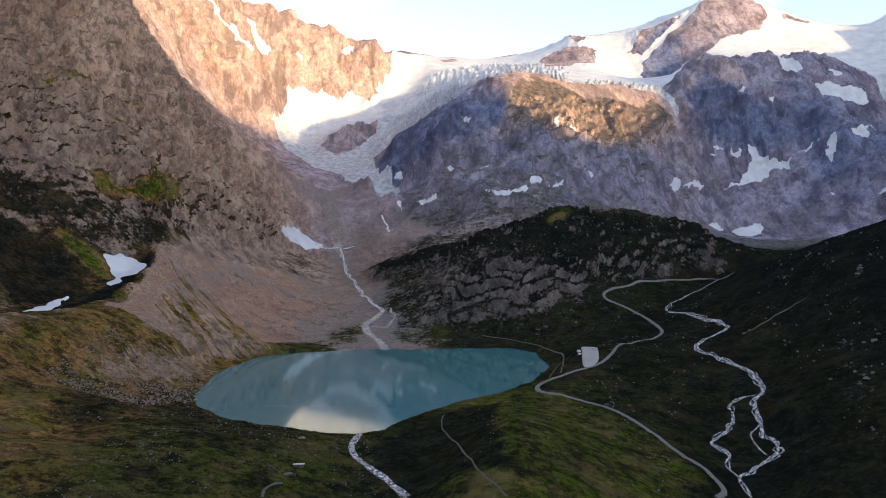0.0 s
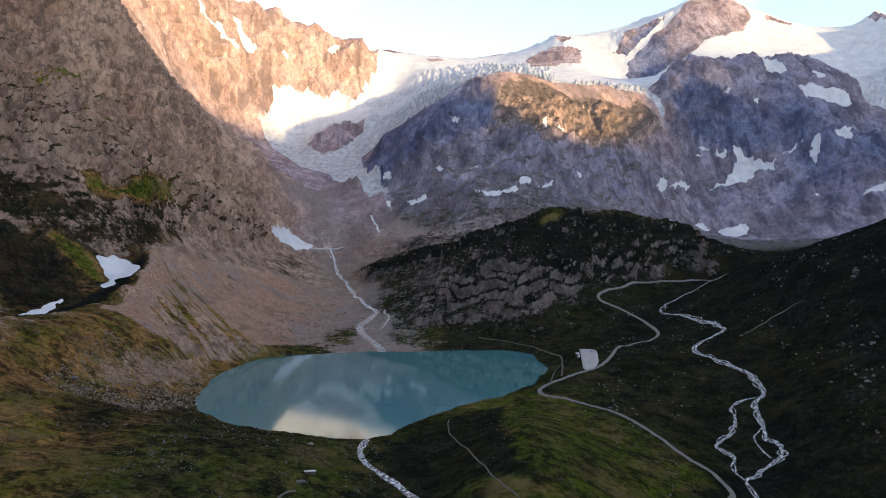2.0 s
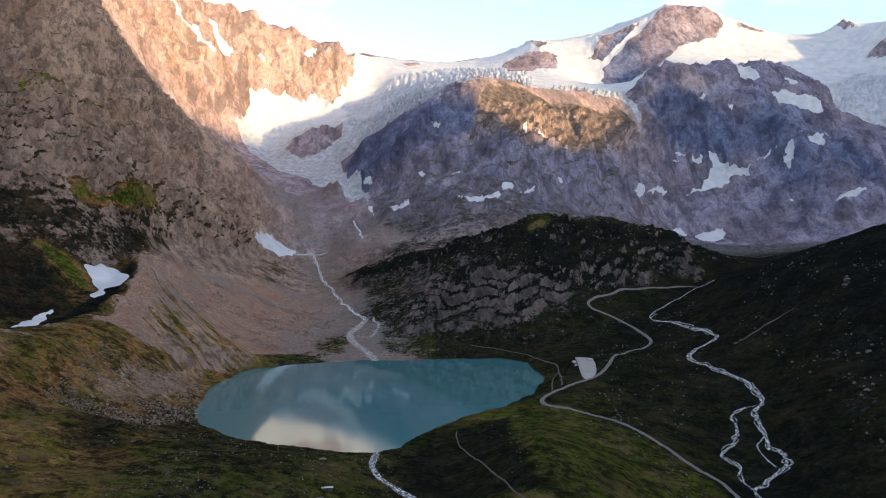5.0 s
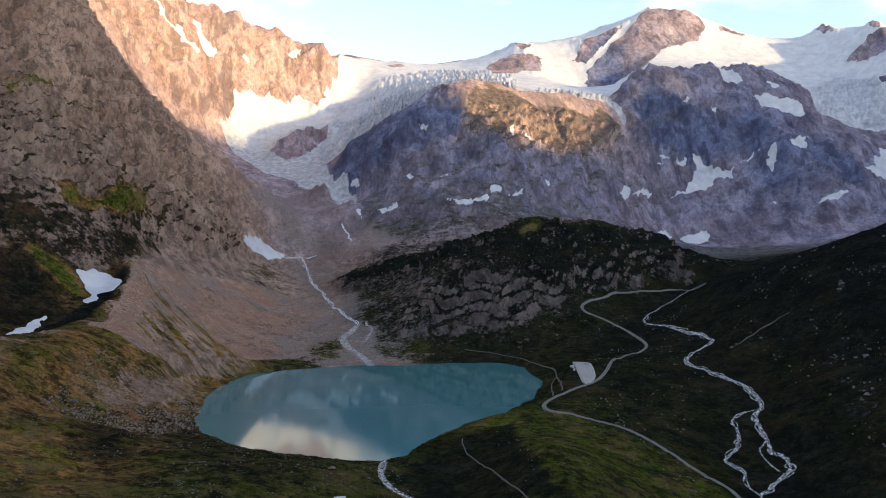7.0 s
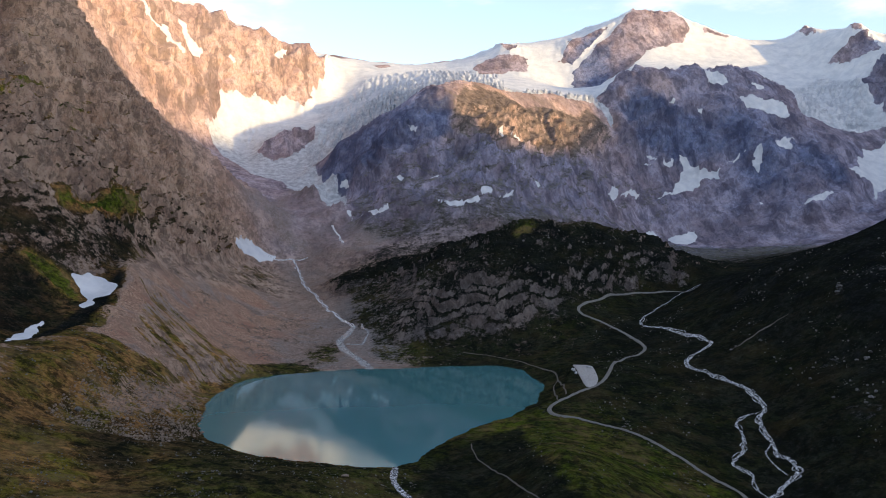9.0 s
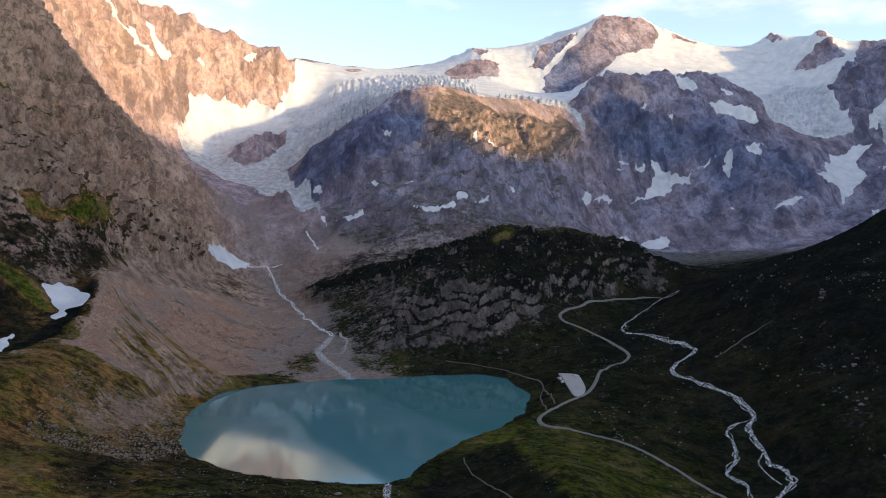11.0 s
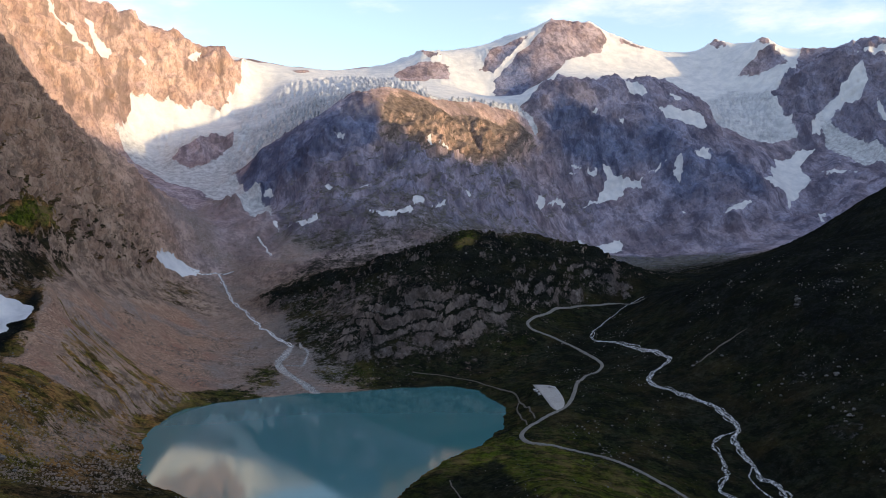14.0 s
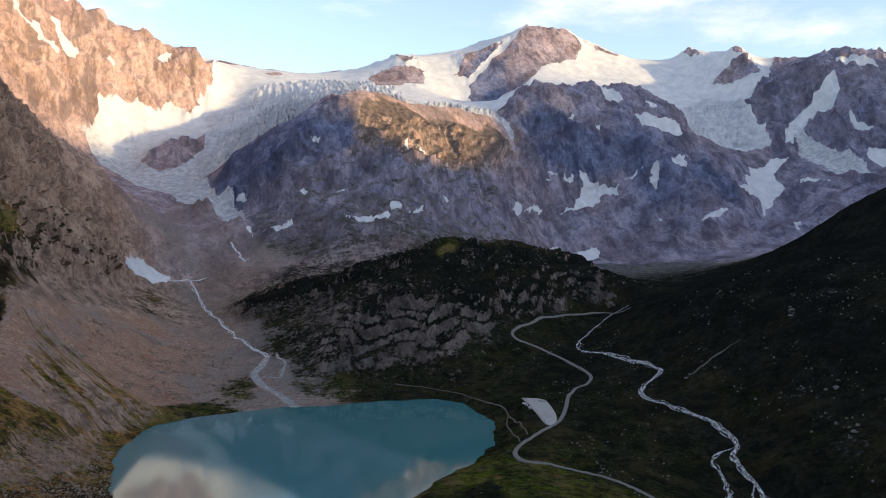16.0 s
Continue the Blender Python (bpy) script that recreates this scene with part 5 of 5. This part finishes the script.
def gravel_material(name, a, b):
    s = Nodes(name)
    c = s.mix(s.ramp(s.noise(1.6, 6, 0.75), 0.3, 0.7), a, b)
    c = s.mix(s.math("MULTIPLY", s.ramp(s.noise(14, 5, 0.6), 0.45, 0.7), 0.5), c, a)
    return s.done(c, 0.95, s.bump(s.noise(0.8, 5, 0.7), 0.5, 0.2), gloss=0.1)


def water_material(name, foam, crest=(0.88, 0.89, 0.90), deep=(0.03, 0.036, 0.042)):
    s = Nodes(name)
    k = s.ramp(s.noise(2.2, 8, 0.8, warp=0.8), foam - 0.06, foam + 0.10)
    c = s.mix(k, deep, crest)
    return s.done(c, s.ramp(k, 0, 1, 0.15, 0.8), s.bump(s.noise(1.8, 5, 0.7), 0.8, 0.6), gloss=0.5)


GRAVEL = gravel_material("pale_gravel", (0.12, 0.115, 0.105), (0.23, 0.22, 0.20))
PATH = gravel_material("trodden_path", (0.08, 0.072, 0.06), (0.16, 0.14, 0.12))
FOAM = water_material("white_water", 0.515)
TORRENT_FOAM = water_material("torrent_foam", 0.475)
SILT = water_material("silty_water", 0.51, (0.27, 0.265, 0.26), (0.17, 0.162, 0.156))
SILTY_FOAM = water_material("rushing_water", 0.53)

ribbon("road", ROAD, 5.2, GRAVEL, "winding pale gravel road across the valley floor", "road", 0.5, 7, crown=0.15)
ribbon("trail", SHORE_TRAIL, 2.4, PATH, "narrow worn footpath round the lake shore", "path", 0.4, 5, wander=1.5, seed=1)
ribbon("trail", LINK_TRAIL, 2.0, PATH, "short worn footpath from road to lake", "path", 0.4, 5, wander=1.0, seed=2)
ribbon("trail", HILL_TRAIL, 1.5, PATH, "faint worn footpath over the grassy hill", "path", 0.3, 5, wander=1.5, seed=3)
ribbon("trail", FLANK_TRAIL, 4.5, PATH, "pale gravel track on the dark hillside", "path", 0.4, 5, wander=1.5, fade=True, seed=4)
ribbon("trail", HUT_TRAIL, 2.6, PATH, "curved gravel track in the meadow", "path", 0.35, 5, wander=0.6, seed=5)
ribbon("river", RIVER, 2.2, FOAM, "white foaming mountain river in a stony bed", "river", 0.45, 7, wander=2.0, seed=6)
for k in range(4):
    ribbon("river_strand", RIVER[2 + k:len(RIVER) - k], 1.5, FOAM, "thin white braided strand of the river", "river", 0.36 + 0.03 * k, 5, wander=4.0 + k, seed=60 + k)
ribbon("river_branch", RIVER_BRANCH, 1.9, FOAM, "white foaming side arm of the river", "river", 0.45, 6, wander=2.0, seed=7)
for k in range(3):
    ribbon("river_strand", RIVER_BRANCH[1:-1 - k], 1.3, FOAM, "thin white braided strand of the side arm", "river", 0.36 + 0.03 * k, 5, wander=4.0 + k, seed=70 + k)
ribbon("river_loop", RIVER_LOOP, 2.0, FOAM, "small white loop beside the river", "river", 0.4, 5, wander=1.5, seed=18)
ribbon("lake_outflow", OUTFLOW, 6.5, SILTY_FOAM, "white rushing stream leaving the lake", "stream", 0.5, 8, wander=2.0, seed=8)
ribbon("torrent", TORRENT, 3.2, TORRENT_FOAM, "steep white meltwater torrent down the rubble", "stream", 0.7, 7, wander=4.0, step=5, seed=9)
ribbon("torrent_strand", TORRENT[2:], 2.0, TORRENT_FOAM, "thin white strand of the meltwater torrent", "stream", 0.7, 5, wander=6.0, step=5, seed=19)
ribbon("torrent_branch", TORRENT_SIDE, 3.0, TORRENT_FOAM, "small white side stream of the torrent", "stream", 0.7, 6, wander=3.0, step=4, seed=10)
ribbon("delta_stream", DELTA, 13.0, SILT, "grey braided stream over the gravel delta", "stream", 0.5, 9, wander=6.0, seed=11)
ribbon("delta_branch", DELTA_SIDE, 5.0, SILT, "grey side channel of the gravel delta", "stream", 0.5, 7, wander=5.0, seed=12)
ribbon("waterfall", ICE_FALL, 5.0, TORRENT_FOAM, "white waterfall below the glacier tongue", "waterfall", 1.5, 7, wander=3.0, step=5, seed=13)


def parking_lot():
    p = np.array(LOT, float)
    mid, rim, co, faces = p.mean(0), curve_points([*LOT, LOT[0]], 2.0), [], []
    rings = 6
    for r in range(rings + 1):
        for q in rim:
            co.append(mid + (q - mid) * r / rings)
    co = np.array(co)
    z = ground(co[:, 0], co[:, 1])
    z = z * 0.35 + (z.mean() + (co - mid) @ np.linalg.lstsq(np.c_[co - mid], z - z.mean(), rcond=None)[0]) * 0.65 + 0.9
    z[-len(rim):] -= 2.0
    n = len(rim)
    faces = np.array([(r * n + k, r * n + (k + 1) % n, (r + 1) * n + (k + 1) % n, (r + 1) * n + k) for r in range(rings) for k in range(n)])
    me = mesh_of("parking_lot", np.c_[co, z], faces)
    me.materials.append(gravel_material("light_gravel", (0.30, 0.285, 0.27), (0.46, 0.44, 0.42)))
    tagged(new("parking_lot", me), "flat pale gravel parking lot beside the road", "parking lot", kind="structure")


parking_lot()


# ---------------------------------------------------------------- boulders
def stone_material(name, a, b):
    s = Nodes(name)
    c = s.mix(s.ramp(s.noise(1.5, 7, 0.7), 0.3, 0.7), a, b)
    c = s.mix(s.math("MULTIPLY", s.ramp(s.noise(0.7, 4, 0.7), 0.5, 0.7), 0.5), c, (0.10, 0.095, 0.085))
    return s.done(c, 0.9, s.bump(s.noise(0.9, 7, 0.7), 0.8, 0.4), gloss=0.2)


STONE = stone_material("pale_granite", (0.065, 0.062, 0.06), (0.20, 0.19, 0.18))
BROWN_STONE = stone_material("brown_gneiss", (0.12, 0.09, 0.07), (0.34, 0.25, 0.20))


def stone_shape(seed, detail):
    """A broken, flat-sided stone about one metre across."""
    bm = bmesh.new()
    bmesh.ops.create_icosphere(bm, subdivisions=detail, radius=0.5)
    rnd = random.Random(seed)
    cuts = [(Vector((rnd.gauss(0, 1), rnd.gauss(0, 1), rnd.gauss(0, 1))).normalized(), rnd.uniform(0.22, 0.42)) for _ in range(7)]
    for v in bm.verts:
        for n, d in cuts:
            over = v.co.dot(n) - d
            if over > 0:
                v.co -= n * over
        v.co += noise.noise_vector(v.co * 3 + Vector((seed, 0, 0))) * 0.05
        v.co.z *= 0.75
    co = np.array([v.co[:] for v in bm.verts])
    faces = np.array([[v.index for v in f.verts] for f in bm.faces])
    bm.free()
    return co, faces


SHAPES = [stone_shape(k, 2) for k in range(8)]
ROUGH_SHAPES = [stone_shape(k, 1) for k in range(8)]


def boulders(outline, count, small, large, mat, label, seed, clump=0.0):
    """Stones strewn over a stretch of the plan, joined into one."""
    rng = np.random.default_rng(seed)
    p = np.array(outline, float)
    xy = rng.uniform(p.min(0), p.max(0), (count * 6, 2))
    keep = inside(xy[:, 0], xy[:, 1], outline) > 0
    if clump:
        keep &= fbm(xy[:, 0], xy[:, 1], 45, 4, 300 + seed) > clump * rng.uniform(0.2, 1, len(xy))
    xy = xy[keep][:count]
    z = ground(xy[:, 0], xy[:, 1])
    size = small * (large / small) ** (rng.uniform(0, 1, len(xy)) ** 2.6)
    cos, faces, base = [], [], 0
    for n in range(len(xy)):
        co, f = ROUGH_SHAPES[n % 8]
        a = rng.uniform(0, 6.283)
        turn = np.array(((math.cos(a), -math.sin(a), 0), (math.sin(a), math.cos(a), 0), (0, 0, 1)))
        cos.append(co @ turn.T * size[n] * rng.uniform(0.75, 1.25, 3) + (xy[n, 0], xy[n, 1], z[n] + 0.18 * size[n]))
        faces.append(f + base)
        base += len(co)
    me = mesh_of("boulders", np.concatenate(cos), np.concatenate(faces), False)
    me.materials.append(mat)
    tagged(new("boulders", me), label, "boulders", kind="stuff")


def boulder(x, y, size, mat, label, seed, flat=1.0, name="boulder"):
    co, f = SHAPES[seed % 8]
    me = mesh_of(name, co * (size, size * 0.8, size * 0.8 * flat), f, False)
    me.materials.append(mat)
    ob = new(name, me)
    ob.matrix_world = pose(x, y, ground(x, y)[0] + 0.16 * size * flat, 0, 0, 47 * seed)
    return tagged(ob, label, name.replace("_", " "), "large boulders" if name == "boulder" else "rock outcrops")


boulders([(-340, 430), (-110, 430), (-80, 650), (-200, 720), (-270, 800), (-340, 740)], 1500, 0.5, 2.2, STONE, "grey stones strewn over the rough meadow", 1, 0.25)
boulders([(-345, 700), (-250, 690), (-235, 800), (-270, 930), (-350, 860)], 3600, 0.7, 3.6, BROWN_STONE, "brown stones covering the foot of the moraine", 2)
boulders([(-370, 1160), (-230, 1100), (-150, 1230), (-150, 1450), (-300, 1420)], 2600, 0.8, 4.0, BROWN_STONE, "brown stones lying on the scree slope", 3, 0.15)
boulders([(-420, 700), (-360, 700), (-340, 960), (-385, 1050), (-400, 900)], 260, 0.6, 2.4, STONE, "pale stones on the grassy moraine slope", 4)
boulders([(120, 500), (260, 800), (330, 1000), (430, 1330), (250, 1200), (140, 850), (95, 560)], 900, 0.6, 3.0, STONE, "pale stones on the dark valley floor", 5, 0.2)
boulders([(320, 560), (480, 560), (620, 900), (600, 1060), (470, 1250), (360, 960)], 900, 0.7, 4.2, STONE, "pale stones on the dark hillside", 6, 0.2)
boulders([(-90, 1290), (60, 1240), (240, 1290), (440, 1420), (420, 1530), (200, 1540), (0, 1630), (-110, 1620)], 700, 1.0, 6.0, STONE, "pale blocks scattered over the rocky knoll", 7, 0.2)
boulders([(0, 450), (90, 480), (90, 780), (30, 720)], 160, 0.5, 2.0, STONE, "small pale stones on the grassy hill", 8)
boulders([(-75, 470), (-25, 480), (-45, 560), (-60, 655), (-85, 640)], 260, 0.6, 2.4, STONE, "pale stones lining the outflow stream", 9)
boulders([(-150, 1080), (60, 1100), (60, 1190), (-90, 1330), (-170, 1300)], 500, 0.6, 2.6, STONE, "grey stones of the gravel delta", 10, 0.1)
boulders([(700, 1950), (1000, 1950), (1250, 2150), (900, 2450), (750, 2350)], 260, 2.0, 8.0, STONE, "pale blocks on the far basin floor", 11)

boulder(*ROCK_A, 7.5, STONE, "large pale grey boulder beside the meadow shed", 1, 0.7)
boulder(*ROCK_B, 9.0, STONE, "big pale boulder at the moraine foot", 2, 0.9)
boulder(-318, 722, 4.0, STONE, "pale boulder at the moraine foot", 3)
boulder(*ROCK_C, 6.0, BROWN_STONE, "brown boulder on the lake's grassy bank", 4, 0.8)
boulder(-34, 500, 6.5, STONE, "pale grey boulder beside the outflow stream", 5, 0.6)
boulder(-52, 508, 5.0, STONE, "pale grey boulder beside the outflow stream", 6, 0.6)
for k, (x, y, size) in enumerate(((476, 940, 10), (470, 934, 7), (480, 948, 6), (420, 800, 8), (428, 806, 6), (413, 806, 5), (372, 720, 8), (380, 726, 6), (364, 716, 5), (352, 960, 5), (360, 966, 4))):
    boulder(x, y, size, STONE, "pale bare rock slab on the dark hillside", 10 + k, 0.8, "rock_outcrop")



# ---------------------------------------------------------------- shed and cars
def part(name, bm, mat, parent, label="", smooth=False):
    me = bpy.data.meshes.new(name)
    bm.to_mesh(me)
    bm.free()
    me.materials.append(mat)
    me.polygons.foreach_set("use_smooth", np.full(len(me.polygons), smooth))
    ob = new(name, me)
    ob.parent = parent
    if label:
        ob["label"] = label
    return ob


def block(x0, x1, y0, y1, z0, z1, bevel=0.0, taper=0.0):
    bm = bmesh.new()
    bmesh.ops.create_cube(bm, size=1)
    for v in bm.verts:
        k = taper if v.co.z > 0 else 0
        v.co = (x0 + (x1 - x0) * (v.co.x * (1 - k) + 0.5), y0 + (y1 - y0) * (v.co.y * (1 - k * 0.6) + 0.5), z0 + (z1 - z0) * (v.co.z + 0.5))
    if bevel:
        bmesh.ops.bevel(bm, geom=bm.edges[:], offset=bevel, segments=2, affect="EDGES", profile=0.6)
    return bm


def plain(name, colour, rough=0.5, metal=0.0):
    s = Nodes(name)
    k = s.noise(1.2, 4, 0.6)
    return s.done(s.mix(k, [c * 0.85 for c in colour], [min(1, c * 1.1) for c in colour]), rough, metal=metal, gloss=0.5)


TYRE, GLASS, CHROME = plain("black_rubber", (0.02, 0.02, 0.02), 0.8), plain("dark_car_glass", (0.03, 0.035, 0.04), 0.08), plain("grey_metal", (0.5, 0.5, 0.5), 0.3, 1.0)


def car(paint_colour, colour_word):
    base = new("parked_car")
    paint_mat = plain("car_paint_" + colour_word, paint_colour, 0.3)
    lamp_mat = plain("lamp_glass_" + colour_word, (0.7, 0.7, 0.68), 0.15)
    part("body", block(-2.15, 2.15, -0.88, 0.88, 0.32, 0.92, 0.14), paint_mat, base)
    cabin = part("cabin", block(-1.55, 1.15, -0.80, 0.80, 0.90, 1.50, 0.10, 0.16), paint_mat, base)
    part("windscreen", block(0.92, 1.10, -0.64, 0.64, 0.98, 1.36, 0.03), GLASS, cabin, "dark windscreen")
    part("rear_window", block(-1.50, -1.32, -0.64, 0.64, 0.98, 1.36, 0.03), GLASS, cabin, "dark rear window")
    for side in (-1, 1):
        part("side_window", block(-1.2, 0.85, side * 0.76 - 0.02, side * 0.76 + 0.02, 1.0, 1.34), GLASS, cabin, "dark side window")
        part("headlight", block(2.05, 2.17, side * 0.62 - 0.16, side * 0.62 + 0.16, 0.62, 0.78, 0.03), lamp_mat, base, "clear headlight")
        for x in (-1.32, 1.32):
            bm = bmesh.new()
            bmesh.ops.create_cone(bm, cap_ends=True, segments=16, radius1=0.33, radius2=0.33, depth=0.24)
            bmesh.ops.rotate(bm, verts=bm.verts, cent=(0, 0, 0), matrix=Matrix.Rotation(radians(90), 3, "X"))
            bmesh.ops.translate(bm, verts=bm.verts, vec=(x, side * 0.80, 0.33))
            wheel = part("wheel", bm, TYRE, base, "black tyre")
            bm = bmesh.new()
            bmesh.ops.create_cone(bm, cap_ends=True, segments=12, radius1=0.2, radius2=0.16, depth=0.05)
            bmesh.ops.rotate(bm, verts=bm.verts, cent=(0, 0, 0), matrix=Matrix.Rotation(radians(90), 3, "X"))
            bmesh.ops.translate(bm, verts=bm.verts, vec=(x, side * 0.925, 0.33))
            part("rim", bm, CHROME, wheel, "grey metal rim")
    return tagged(base, colour_word + " car parked on the gravel lot", "car", "cars on the parking lot")


def lot_height(x, y):
    ob = bpy.data.objects["parking_lot"]
    hit, place, _, _ = ob.ray_cast((x, y, 500), (0, 0, -1))
    return place.z if hit else ground(x, y)[0] + 0.5


bpy.context.view_layer.update()
models = [car((0.78, 0.78, 0.77), "white"), car((0.42, 0.43, 0.45), "silver"), car((0.05, 0.055, 0.07), "dark")]
spots = [(160.5, 976, 60), (161.5, 972.5, 60), (159.5, 968, 55), (160.5, 964.5, 55), (158.5, 958, 50), (159.0, 953, 50), (178.5, 958, 110), (175.5, 964, 115), (177.0, 961, 112), (157.0, 946, 48)]
order = (0, 0, 1, 0, 2, 0, 0, 1, 0, 1)
done = set()
for (x, y, a), k in zip(spots, order):
    m = pose(x, y, lot_height(x, y), 0, 0, a)
    if k in done:
        copy_thing(models[k], m)
    else:
        models[k].matrix_world = m
        done.add(k)


def shed():
    base = new("shed")
    wood, roof, dark = plain("weathered_boards", (0.10, 0.085, 0.07), 0.85), plain("white_sheet_roof", (0.5, 0.5, 0.49), 0.45), plain("near_black", (0.02, 0.02, 0.02), 0.9)
    part("wall", block(-3.6, 3.6, -1.3, 1.3, -0.4, 1.7, 0.02), wood, base, "dark weathered board walls")
    part("roof", block(-3.9, 3.9, -1.6, 1.6, 1.72, 1.92, 0.04), roof, base, "flat white sheet roof")
    # solid panel; the doorway's shade is only its near-black colour
    part("door", block(-0.5, 0.5, -1.36, -1.28, 0.0, 1.6), dark, base, "near-black panel for the shaded doorway")
    part("chimney", block(-3.2, -2.8, -0.2, 0.2, 1.9, 2.9, 0.02), dark, base, "dark stove pipe")
    base.matrix_world = pose(HUT[0], HUT[1], ground(*HUT)[0], 0, 0, 6)
    tagged(base, "low dark shed with a flat white roof in the meadow", "shed")


shed()
